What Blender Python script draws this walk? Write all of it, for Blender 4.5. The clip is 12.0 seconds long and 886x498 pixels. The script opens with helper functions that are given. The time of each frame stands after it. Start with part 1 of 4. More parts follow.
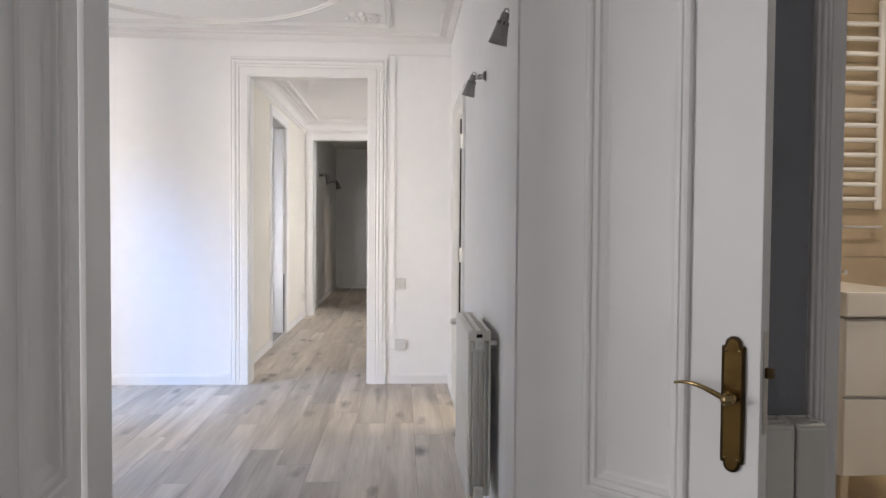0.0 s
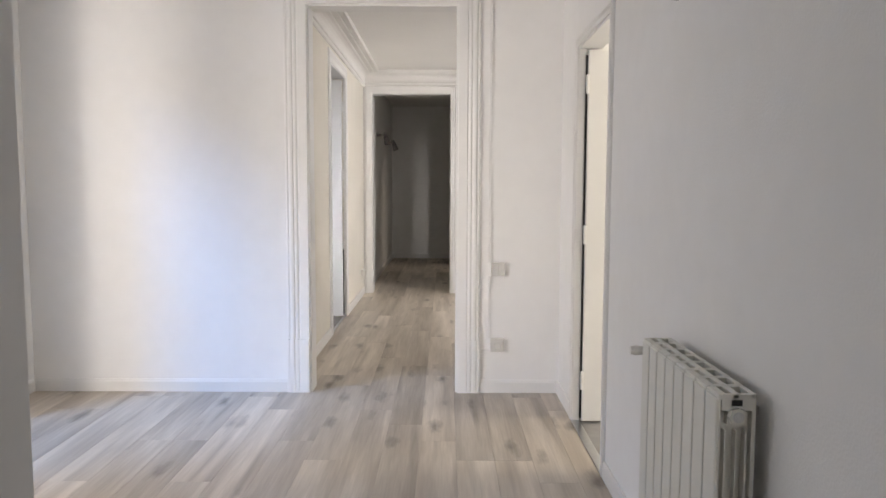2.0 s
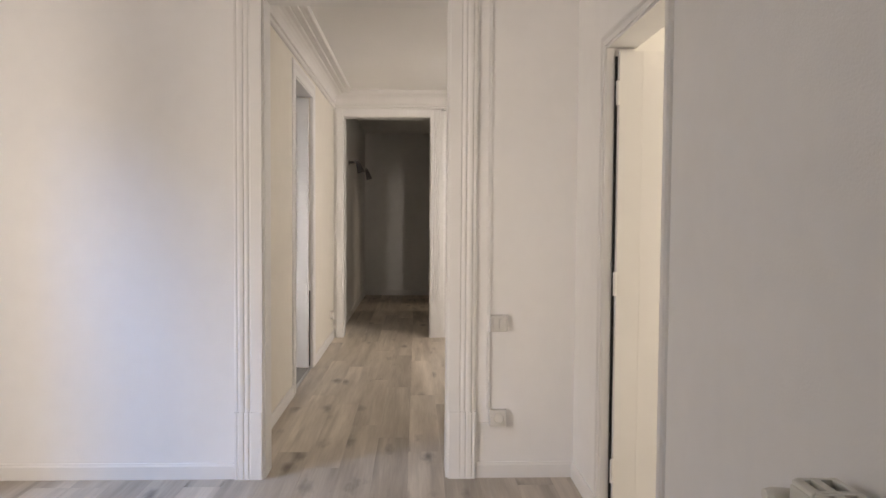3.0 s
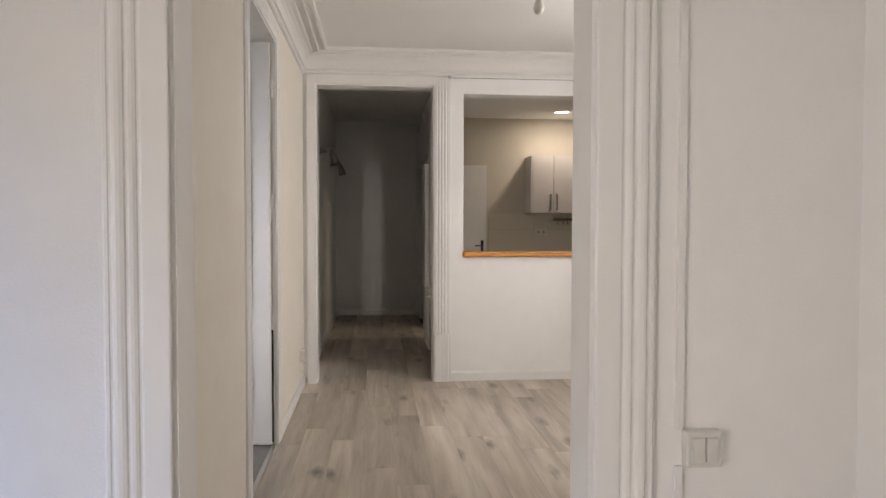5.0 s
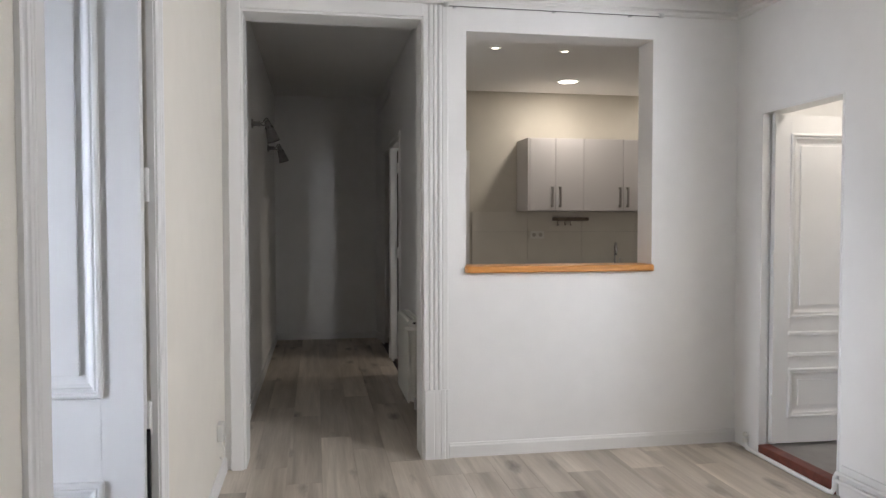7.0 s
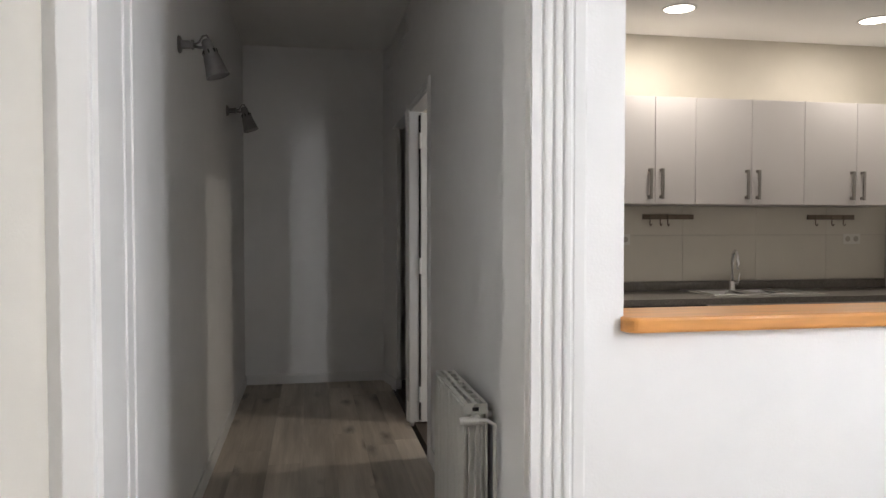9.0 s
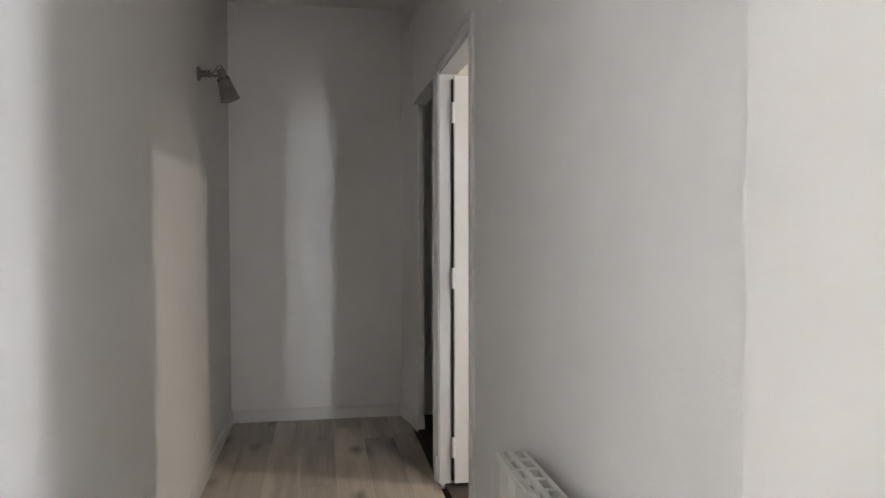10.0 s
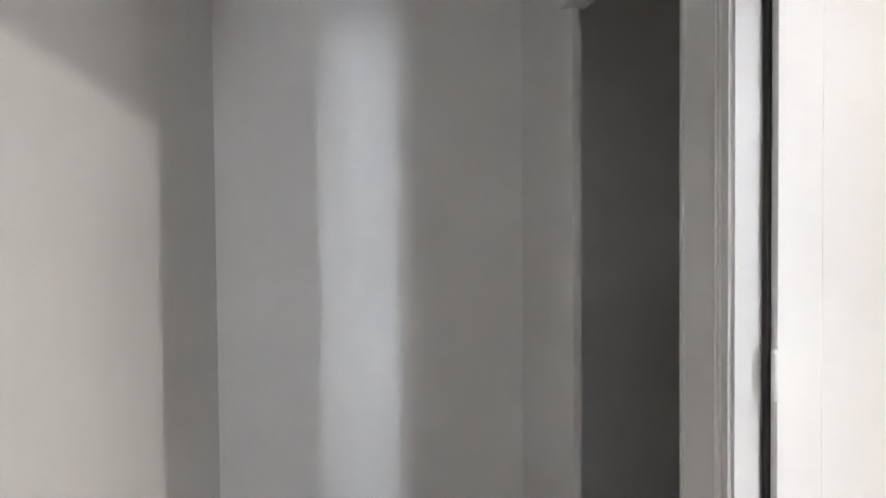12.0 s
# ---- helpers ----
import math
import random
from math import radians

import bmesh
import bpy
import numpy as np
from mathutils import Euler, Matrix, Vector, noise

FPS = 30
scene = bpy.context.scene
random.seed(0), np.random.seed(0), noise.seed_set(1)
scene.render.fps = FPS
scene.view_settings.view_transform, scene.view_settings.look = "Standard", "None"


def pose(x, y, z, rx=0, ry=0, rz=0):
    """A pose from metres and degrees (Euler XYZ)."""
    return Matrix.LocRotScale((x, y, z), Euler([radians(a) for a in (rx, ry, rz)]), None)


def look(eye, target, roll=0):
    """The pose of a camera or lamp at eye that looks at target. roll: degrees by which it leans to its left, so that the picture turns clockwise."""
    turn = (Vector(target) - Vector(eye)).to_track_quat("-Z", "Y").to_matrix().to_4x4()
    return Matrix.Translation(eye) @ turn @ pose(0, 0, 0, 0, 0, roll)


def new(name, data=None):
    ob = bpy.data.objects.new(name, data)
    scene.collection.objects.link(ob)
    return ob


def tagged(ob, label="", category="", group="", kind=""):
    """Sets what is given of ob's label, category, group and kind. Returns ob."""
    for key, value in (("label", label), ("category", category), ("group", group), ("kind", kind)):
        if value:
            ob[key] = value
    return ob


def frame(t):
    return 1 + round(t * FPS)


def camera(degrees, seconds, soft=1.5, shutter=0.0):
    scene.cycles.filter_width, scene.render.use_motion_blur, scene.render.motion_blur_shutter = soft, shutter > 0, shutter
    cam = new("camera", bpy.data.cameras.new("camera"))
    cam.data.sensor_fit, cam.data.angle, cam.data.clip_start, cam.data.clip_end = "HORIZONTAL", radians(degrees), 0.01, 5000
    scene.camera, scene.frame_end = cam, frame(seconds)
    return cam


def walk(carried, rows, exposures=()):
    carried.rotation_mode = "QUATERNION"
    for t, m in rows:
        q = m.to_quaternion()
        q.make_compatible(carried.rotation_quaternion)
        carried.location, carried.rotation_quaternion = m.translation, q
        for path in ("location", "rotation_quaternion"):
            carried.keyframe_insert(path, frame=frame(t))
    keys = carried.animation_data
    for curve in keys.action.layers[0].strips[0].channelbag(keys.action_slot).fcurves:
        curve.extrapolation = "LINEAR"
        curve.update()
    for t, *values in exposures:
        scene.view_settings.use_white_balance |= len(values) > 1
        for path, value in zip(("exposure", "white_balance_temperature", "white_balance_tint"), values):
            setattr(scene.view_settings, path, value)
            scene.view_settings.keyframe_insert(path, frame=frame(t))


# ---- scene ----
cam = camera(62.9, 12.0)
PATH = [
    (0, (1.261, 0.958, 1.319), (1.374, 2.954, 1.256), 0.4),
    (0.5, (1.122, 1.115, 1.34), (1.113, 3.108, 1.182), 0.6),
    (1, (1.053, 1.404, 1.355), (1.03, 3.395, 1.163), 0.4),
    (1.5, (0.954, 1.794, 1.362), (0.933, 3.785, 1.17), 0.4),
    (2, (0.895, 2.225, 1.371), (0.891, 4.218, 1.202), 0.2),
    (2.5, (0.877, 2.683, 1.374), (0.903, 4.68, 1.262), 0.2),
    (3, (0.807, 3.158, 1.391), (0.881, 5.155, 1.307), 0.4),
    (3.2, (0.788, 3.348, 1.377), (0.888, 5.344, 1.299), 0.4),
    (4.8, (0.488, 5.09, 1.388), (0.68, 7.079, 1.316), 0.2),
    (5, (0.458, 5.308, 1.379), (0.646, 7.298, 1.309), 0.1),
    (5.5, (0.393, 5.835, 1.38), (0.597, 7.824, 1.312), 0.1),
    (6, (0.341, 6.315, 1.374), (0.589, 8.299, 1.308), 0.1),
    (6.5, (0.326, 6.87, 1.389), (0.632, 8.845, 1.32), -0.1),
    (6.7, (0.34, 7.081, 1.375), (0.668, 9.053, 1.309), -0.1),
    (8.5, (0.401, 9.258, 1.37), (0.766, 11.223, 1.303), -0.0),
    (9, (0.432, 9.836, 1.363), (0.794, 11.802, 1.302), -0.0),
    (9.5, (0.483, 10.452, 1.36), (0.830, 12.421, 1.299), -0.1),
    (10, (0.494, 11.056, 1.354), (0.830, 13.027, 1.297), -0.1),
    (10.5, (0.440, 11.653, 1.382), (0.761, 13.626, 1.32), -0.2),
    (11, (0.360, 12.227, 1.398), (0.658, 14.204, 1.323), -0.3),
    (11.5, (0.294, 12.830, 1.435), (0.597, 14.804, 1.33), -0.7),
    (12, (0.236, 13.413, 1.404), (0.592, 15.380, 1.348), -0.5),
]
EXPOSURE = [(0, 0.32, 6700, 14), (1, 0.30, 6700, 14), (2, 0.08, 7000, 14), (3, -0.26, 7850, 17), (5, -0.36, 7300, 16), (5.6, -0.26, 7000, 15), (6, -0.24, 6600, 14), (6.5, -0.26, 6400, 13),
            (8.5, 0.10, 6400, 12), (9.5, 0.56, 6400, 12), (10, 1.20, 6400, 13), (10.5, 1.80, 6300, 13), (11.5, 1.98, 6200, 13), (12, 2.10, 6000, 12)]
walk(cam, [(t, look(eye, target, roll)) for t, eye, target, roll in PATH], EXPOSURE)

# ---- world, sun and lamps ----
world = bpy.data.worlds.new("world")
scene.world = world
world.use_nodes = True
wn = world.node_tree
sky = wn.nodes.new("ShaderNodeTexSky")
sky.sky_type = "NISHITA"
sky.sun_disc = False
sky.sun_elevation, sky.sun_rotation = radians(48), radians(120)
wn.links.new(sky.outputs[0], wn.nodes["Background"].inputs[0])
wn.nodes["Background"].inputs[1].default_value = 0.10


def area_lamp(name, eye, target, w, h, power, colour, beam=180):
    data = bpy.data.lights.new(name, "AREA")
    data.shape, data.size, data.size_y, data.energy, data.color = "RECTANGLE", w, h, power, colour
    data.spread = radians(beam)
    ob = new(name, data)
    ob.matrix_basis = look(eye, target)
    return ob


DAY = (0.94, 0.95, 1.0)
SKY = (0.62, 0.78, 1.0)
WARM = (1.0, 0.92, 0.80)
area_lamp("salon_window_light", (-2.55, 3.65, 1.5), (0.7, 7.0, 1.2), 1.0, 2.0, 30, DAY)
area_lamp("salon_window_light", (-2.45, 5.15, 1.40), (1.4, 7.0, 1.3), 0.5, 1.8, 9, (1.0, 0.96, 0.92))
area_lamp("salon_sky_light", (-3.7, 4.25, 3.9), (-0.7, 7.0, 0.5), 0.8, 1.2, 49, (0.20, 0.46, 1.0), 80)
# added fill beam that brightens the salon's far wall, from no known source
area_lamp("salon_wall_fill", (-3.3, 2.6, 1.5), (0.6, 7.0, 1.3), 0.7, 1.6, 20, (1.0, 0.95, 0.90), 75)
area_lamp("dining_window_light", (3.36, 8.85, 1.95), (0.3, 12.2, 1.0), 0.55, 1.3, 80, (0.95, 0.97, 1.0))
area_lamp("dining_window_light", (3.25, 9.55, 2.14), (0, 9.4, 1.0), 1.2, 0.7, 30, (0.96, 0.97, 1.0))
area_lamp("study_window_light", (-3.45, 8.5, 1.5), (-1.0, 9.84, 1.2), 0.8, 2.0, 15, (0.80, 0.87, 1.0), 32)
area_lamp("bedroom_window_light", (4.26, 5.8, 1.5), (0, 5.8, 1.2), 1.2, 1.4, 45, (1.0, 0.96, 0.84))
area_lamp("entry_window_light", (-2.66, 1.55, 1.5), (1.7, 2.2, 1.3), 1.1, 1.6, 54, (0.97, 0.97, 1.0))
# added narrow fill through the doorways to lift the hall end; no balcony known
area_lamp("hall_fill_beam", (1.42, -2.30, 1.35), (0.30, 16.0, 1.25), 0.36, 2.0, 0.95, (1.0, 0.98, 0.98), 20)


def spot_disc(name, x, y, z, size, power, beam=180):
    data = bpy.data.lights.new(name, "AREA")
    data.shape, data.size, data.energy, data.color = "DISK", size, power, WARM
    data.spread = radians(beam)
    ob = new(name, data)
    ob.matrix_basis = look((x, y, z), (x, y, 0))


spot_disc("kitchen_panel_light", 2.78, 14.19, 2.755, 0.17, 11)
spot_disc("kitchen_panel_light", 4.22, 14.19, 2.755, 0.17, 6.5)
spot_disc("kitchen_spot_light", 1.76, 13.0, 2.75, 0.07, 3.4, 105)
spot_disc("kitchen_spot_light", 2.335, 13.02, 2.75, 0.07, 3.4, 105)
spot_disc("bathroom_light", 3.2, 3.4, 2.66, 0.2, 9)
spot_disc("wc_light", 3.5, 10.8, 2.66, 0.2, 9)

# ---- materials ----


def material(name, colour, rough=0.5, metal=0.0, grain=0.0, grain_scale=20.0, bump=0.0, bump_scale=60.0, blotch=0.0, blotch_scale=1.5, spec=0.5, stretch=(1, 1, 1)):
    m = bpy.data.materials.new(name)
    m.use_nodes = True
    nt = m.node_tree
    b = nt.nodes["Principled BSDF"]
    b.inputs["Roughness"].default_value, b.inputs["Metallic"].default_value = rough, metal
    b.inputs["Specular IOR Level"].default_value = spec
    geo = nt.nodes.new("ShaderNodeNewGeometry")
    mp = nt.nodes.new("ShaderNodeMapping")
    mp.inputs["Scale"].default_value = stretch
    nt.links.new(geo.outputs["Position"], mp.inputs["Vector"])
    last = None
    for amount, scale, detail in ((grain, grain_scale, 4), (blotch, blotch_scale, 3)):
        if not amount:
            continue
        tex = nt.nodes.new("ShaderNodeTexNoise")
        tex.inputs["Scale"].default_value, tex.inputs["Detail"].default_value = scale, detail
        nt.links.new(mp.outputs[0], tex.inputs["Vector"])
        ramp = nt.nodes.new("ShaderNodeMapRange")
        ramp.inputs[1].default_value, ramp.inputs[2].default_value = 0.3, 0.7
        ramp.inputs[3].default_value, ramp.inputs[4].default_value = 1 - amount, 1 + amount
        nt.links.new(tex.outputs[0], ramp.inputs[0])
        mul = nt.nodes.new("ShaderNodeVectorMath")
        mul.operation = "SCALE"
        if last is None:
            mul.inputs[0].default_value = colour
        else:
            nt.links.new(last, mul.inputs[0])
        nt.links.new(ramp.outputs[0], mul.inputs["Scale"])
        last = mul.outputs[0]
    if last is None:
        b.inputs["Base Color"].default_value = (*colour, 1)
    else:
        nt.links.new(last, b.inputs["Base Color"])
    if bump:
        tex = nt.nodes.new("ShaderNodeTexNoise")
        tex.inputs["Scale"].default_value, tex.inputs["Detail"].default_value = bump_scale, 5
        nt.links.new(mp.outputs[0], tex.inputs["Vector"])
        bp = nt.nodes.new("ShaderNodeBump")
        bp.inputs["Strength"].default_value, bp.inputs["Distance"].default_value = bump, 0.01
        nt.links.new(tex.outputs[0], bp.inputs["Height"])
        nt.links.new(bp.outputs[0], b.inputs["Normal"])
    return m


def plank_material():
    m = bpy.data.materials.new("grey_oak_laminate")
    m.use_nodes = True
    nt = m.node_tree
    b = nt.nodes["Principled BSDF"]
    geo = nt.nodes.new("ShaderNodeNewGeometry")
    info = nt.nodes.new("ShaderNodeObjectInfo")
    shift = nt.nodes.new("ShaderNodeVectorMath")
    shift.operation = "MULTIPLY_ADD"
    comb = nt.nodes.new("ShaderNodeCombineXYZ")
    for i in range(3):
        nt.links.new(info.outputs["Random"], comb.inputs[i])
    nt.links.new(comb.outputs[0], shift.inputs[0])
    shift.inputs[1].default_value = (37.0, 91.0, 13.0)
    nt.links.new(geo.outputs["Position"], shift.inputs[2])

    def noise_at(scale, detail, stretch, rough=0.55, distort=0.0):
        mp = nt.nodes.new("ShaderNodeMapping")
        mp.inputs["Scale"].default_value = stretch
        nt.links.new(shift.outputs[0], mp.inputs["Vector"])
        tex = nt.nodes.new("ShaderNodeTexNoise")
        tex.inputs["Scale"].default_value, tex.inputs["Detail"].default_value = scale, detail
        tex.inputs["Roughness"].default_value, tex.inputs["Distortion"].default_value = rough, distort
        nt.links.new(mp.outputs[0], tex.inputs["Vector"])
        return tex.outputs[0]

    def ranged(source, a, b_, c, d):
        r = nt.nodes.new("ShaderNodeMapRange")
        for i, v in enumerate((a, b_, c, d)):
            r.inputs[i + 1].default_value = v
        nt.links.new(source, r.inputs[0])
        return r.outputs[0]

    def mix(fac, one, two):
        x = nt.nodes.new("ShaderNodeMix")
        x.data_type = "RGBA"
        for src, idx in ((one, 6), (two, 7)):
            if isinstance(src, tuple):
                x.inputs[idx].default_value = (*src, 1)
            else:
                nt.links.new(src, x.inputs[idx])
        nt.links.new(fac, x.inputs[0])
        return x.outputs[2]

    broad = ranged(noise_at(2.4, 3, (3.4, 0.34, 1), 0.5, 0.15), 0.34, 0.66, 0, 1)
    fine = ranged(noise_at(40, 6, (3.0, 0.10, 1), 0.65), 0.3, 0.7, 0, 1)
    col = mix(broad, (0.425, 0.365, 0.298), (0.665, 0.592, 0.503))
    col = mix(ranged(fine, 0, 1, 0.0, 0.26), col, (0.270, 0.228, 0.192))
    # long darker streaks of heartwood
    streak = ranged(noise_at(1.5, 2, (8.5, 0.42, 1), 0.5, 0.2), 0.52, 0.78, 0.0, 0.62)
    col = mix(streak, col, (0.225, 0.186, 0.150))
    # knots: few dark, stretched spots
    mp = nt.nodes.new("ShaderNodeMapping")
    mp.inputs["Scale"].default_value = (5.0, 1.75, 1)
    nt.links.new(shift.outputs[0], mp.inputs["Vector"])
    vor = nt.nodes.new("ShaderNodeTexVoronoi")
    vor.inputs["Scale"].default_value = 1.0
    vor.inputs["Randomness"].default_value = 1.0
    nt.links.new(mp.outputs[0], vor.inputs["Vector"])
    wob = nt.nodes.new("ShaderNodeMath")
    wob.operation = "ADD"
    nt.links.new(vor.outputs["Distance"], wob.inputs[0])
    nt.links.new(ranged(noise_at(22, 3, (1, 0.35, 1)), 0.3, 0.7, -0.05, 0.09), wob.inputs[1])
    knot = ranged(wob.outputs[0], 0.03, 0.27, 0.9, 0.0)
    col = mix(knot, col, (0.135, 0.108, 0.085))
    tint = nt.nodes.new("ShaderNodeVectorMath")
    tint.operation = "SCALE"
    nt.links.new(col, tint.inputs[0])
    nt.links.new(ranged(info.outputs["Random"], 0, 1, 0.84, 1.16), tint.inputs["Scale"])
    nt.links.new(tint.outputs[0], b.inputs["Base Color"])
    nt.links.new(ranged(fine, 0, 1, 0.34, 0.48), b.inputs["Roughness"])
    bp = nt.nodes.new("ShaderNodeBump")
    bp.inputs["Strength"].default_value, bp.inputs["Distance"].default_value = 0.12, 0.004
    nt.links.new(fine, bp.inputs["Height"])
    nt.links.new(bp.outputs[0], b.inputs["Normal"])
    return m


def emitter(name, colour, strength):
    m = bpy.data.materials.new(name)
    m.use_nodes = True
    b = m.node_tree.nodes["Principled BSDF"]
    b.inputs["Base Color"].default_value = (*colour, 1)
    b.inputs["Emission Color"].default_value = (*colour, 1)
    b.inputs["Emission Strength"].default_value = strength
    return m


def glass_material(name):
    m = bpy.data.materials.new(name)
    m.use_nodes = True
    b = m.node_tree.nodes["Principled BSDF"]
    b.inputs["Base Color"].default_value = (0.95, 0.97, 0.97, 1)
    b.inputs["Transmission Weight"].default_value, b.inputs["Roughness"].default_value = 1.0, 0.02
    return m


PAINT = material("white_wall_paint", (0.88, 0.872, 0.858), 0.75, grain=0.012, grain_scale=9, bump=0.10, bump_scale=130, blotch=0.02, blotch_scale=1.1, spec=0.25)
CREAM = material("cream_wall_paint", (0.80, 0.765, 0.69), 0.75, grain=0.012, grain_scale=9, bump=0.10, bump_scale=130, blotch=0.02, spec=0.25)
CEIL = material("white_ceiling_paint", (0.88, 0.872, 0.85), 0.85, bump=0.06, bump_scale=90, blotch=0.02, blotch_scale=0.9, spec=0.2)
GLOSS = material("white_gloss_paint", (0.83, 0.822, 0.805), 0.38, bump=0.03, bump_scale=25, blotch=0.02, blotch_scale=4, spec=0.4)
PLASTER = material("white_moulded_plaster", (0.80, 0.785, 0.76), 0.7, bump=0.05, bump_scale=80, blotch=0.02, blotch_scale=3, spec=0.25)
OAK = plank_material()
SLATE = material("slate_blue_wall_face", (0.27, 0.277, 0.30), 0.75, grain=0.03, grain_scale=9, bump=0.08, bump_scale=120, blotch=0.04, spec=0.25)
UNDER = material("dark_underlay", (0.06, 0.052, 0.045), 0.9, grain=0.1)
RAD = material("cream_white_radiator_enamel", (0.74, 0.73, 0.67), 0.35, blotch=0.02, blotch_scale=6)
# near-black that paints in the shade of gaps, slots and holes
DARK = material("dark_gap_shade", (0.02, 0.019, 0.018), 0.8, grain=0.1)
CHROME = material("polished_chrome", (0.75, 0.75, 0.76), 0.12, 1.0, bump=0.01)
STEEL = material("brushed_steel", (0.62, 0.62, 0.61), 0.28, 1.0, grain=0.06, grain_scale=60)
NICKEL = material("satin_nickel", (0.36, 0.34, 0.32), 0.36, 1.0, grain=0.06, grain_scale=40)
LAMPGREY = material("aged_pewter_metal", (0.31, 0.30, 0.295), 0.34, 0.9, grain=0.10, grain_scale=30, blotch=0.08, blotch_scale=12)
PALEBRASS = material("worn_brass", (0.34, 0.25, 0.12), 0.25, 1.0, grain=0.05)
BRONZE = material("dark_bronze", (0.055, 0.036, 0.016), 0.30, 0.9, grain=0.15, grain_scale=35)
BRASS = material("aged_brass", (0.16, 0.10, 0.034), 0.22, 1.0, grain=0.18, grain_scale=35, blotch=0.15, blotch_scale=14)
BEECH = material("varnished_beech", (0.62, 0.27, 0.065), 0.34, grain=0.16, grain_scale=14, bump=0.03, bump_scale=30, blotch=0.10, blotch_scale=5, stretch=(0.35, 3, 3))
CABINET = material("pale_laminate_door", (0.70, 0.665, 0.655), 0.42, blotch=0.012, blotch_scale=3, bump=0.02, bump_scale=90)
GRANITE = material("dark_grey_worktop", (0.17, 0.155, 0.14), 0.3, grain=0.35, grain_scale=130, blotch=0.1, blotch_scale=12)
TILE = material("beige_wall_tile", (0.70, 0.66, 0.585), 0.3, blotch=0.02, blotch_scale=5)
KWALL = material("beige_kitchen_wall_paint", (0.66, 0.618, 0.54), 0.6, grain=0.015, grain_scale=9, bump=0.06, bump_scale=120, blotch=0.03, spec=0.3)
GROUT = material("pale_grout", (0.50, 0.465, 0.41), 0.9, grain=0.05)
KFLOOR = material("dark_brown_floor", (0.055, 0.038, 0.028), 0.5, grain=0.2, grain_scale=14, blotch=0.1)
GREYFLOOR = material("grey_tile_floor", (0.30, 0.29, 0.28), 0.5, grain=0.08, grain_scale=10, blotch=0.08)
REDWOOD = material("red_brown_threshold", (0.17, 0.045, 0.030), 0.45, grain=0.2, grain_scale=25, blotch=0.15, blotch_scale=8)
BEIGETILE = material("beige_bathroom_tile", (0.52, 0.42, 0.29), 0.28, grain=0.05, grain_scale=8, blotch=0.06, blotch_scale=4)
CERAMIC = material("white_ceramic", (0.80, 0.78, 0.74), 0.15, blotch=0.01)
PLASTIC = material("white_plastic", (0.78, 0.76, 0.71), 0.4, blotch=0.015, blotch_scale=9)
SWITCH = material("greyed_white_plastic", (0.70, 0.685, 0.65), 0.45, blotch=0.03, blotch_scale=30)
RAILBROWN = material("brown_grey_metal", (0.20, 0.155, 0.12), 0.4, 0.3, grain=0.1)
BLACK = material("black_plastic", (0.02, 0.02, 0.02), 0.35, grain=0.05)
APPL = material("dark_appliance_front", (0.035, 0.035, 0.037), 0.25, grain=0.05)
FACADE = material("pale_facade_render", (0.74, 0.72, 0.70), 0.9, grain=0.05, grain_scale=6, blotch=0.06, blotch_scale=0.7)
REDBAND = material("red_painted_band", (0.50, 0.09, 0.05), 0.7, grain=0.08)
ALU = material("grey_lacquered_aluminium", (0.66, 0.66, 0.66), 0.4, 0.1, blotch=0.02)
GLASS = glass_material("clear_glass")
LED = emitter("lit_diffuser", (1.0, 0.90, 0.74), 9)

# ---- mesh helpers ----


def box(bm, x0, y0, z0, x1, y1, z1, bevel=0.0):
    made = bmesh.ops.create_cube(bm, size=1.0)["verts"]
    for v in made:
        v.co = Vector((x0 + (v.co.x + 0.5) * (x1 - x0), y0 + (v.co.y + 0.5) * (y1 - y0), z0 + (v.co.z + 0.5) * (z1 - z0)))
    if bevel:
        edges = list({e for v in made for e in v.link_edges})
        bmesh.ops.bevel(bm, geom=edges, offset=bevel, segments=2, affect="EDGES", profile=0.6)


def rod(bm, p0, p1, r0, r1=None, seg=16, caps=True):
    r1 = r0 if r1 is None else r1
    p0, p1 = Vector(p0), Vector(p1)
    turn = (p1 - p0).to_track_quat("Z", "Y").to_matrix().to_4x4()
    m = Matrix.Translation((p0 + p1) / 2) @ turn
    bmesh.ops.create_cone(bm, cap_ends=caps, segments=seg, radius1=r0, radius2=r1, depth=(p1 - p0).length, matrix=m)


def lathe(bm, profile, m=Matrix(), seg=24):
    """Turns (radius, height) points round the z axis."""
    rings = [[bm.verts.new(m @ Vector((r * math.cos(2 * math.pi * i / seg), r * math.sin(2 * math.pi * i / seg), z))) for i in range(seg)] for r, z in profile]
    for a, b in zip(rings, rings[1:]):
        for i in range(seg):
            j = (i + 1) % seg
            bm.faces.new((a[i], a[j], b[j], b[i]))


def tube(bm, points, r, seg=10):
    """A round bar along points."""
    pts = [Vector(p) for p in points]
    rings = []
    for i, p in enumerate(pts):
        d = (pts[min(i + 1, len(pts) - 1)] - pts[max(i - 1, 0)]).normalized()
        q = d.to_track_quat("Z", "Y").to_matrix()
        rings.append([bm.verts.new(p + q @ Vector((r * math.cos(2 * math.pi * k / seg), r * math.sin(2 * math.pi * k / seg), 0))) for k in range(seg)])
    for a, b in zip(rings, rings[1:]):
        for k in range(seg):
            j = (k + 1) % seg
            bm.faces.new((a[k], a[j], b[j], b[k]))
    bm.faces.new(rings[0][::-1])
    bm.faces.new(rings[-1])


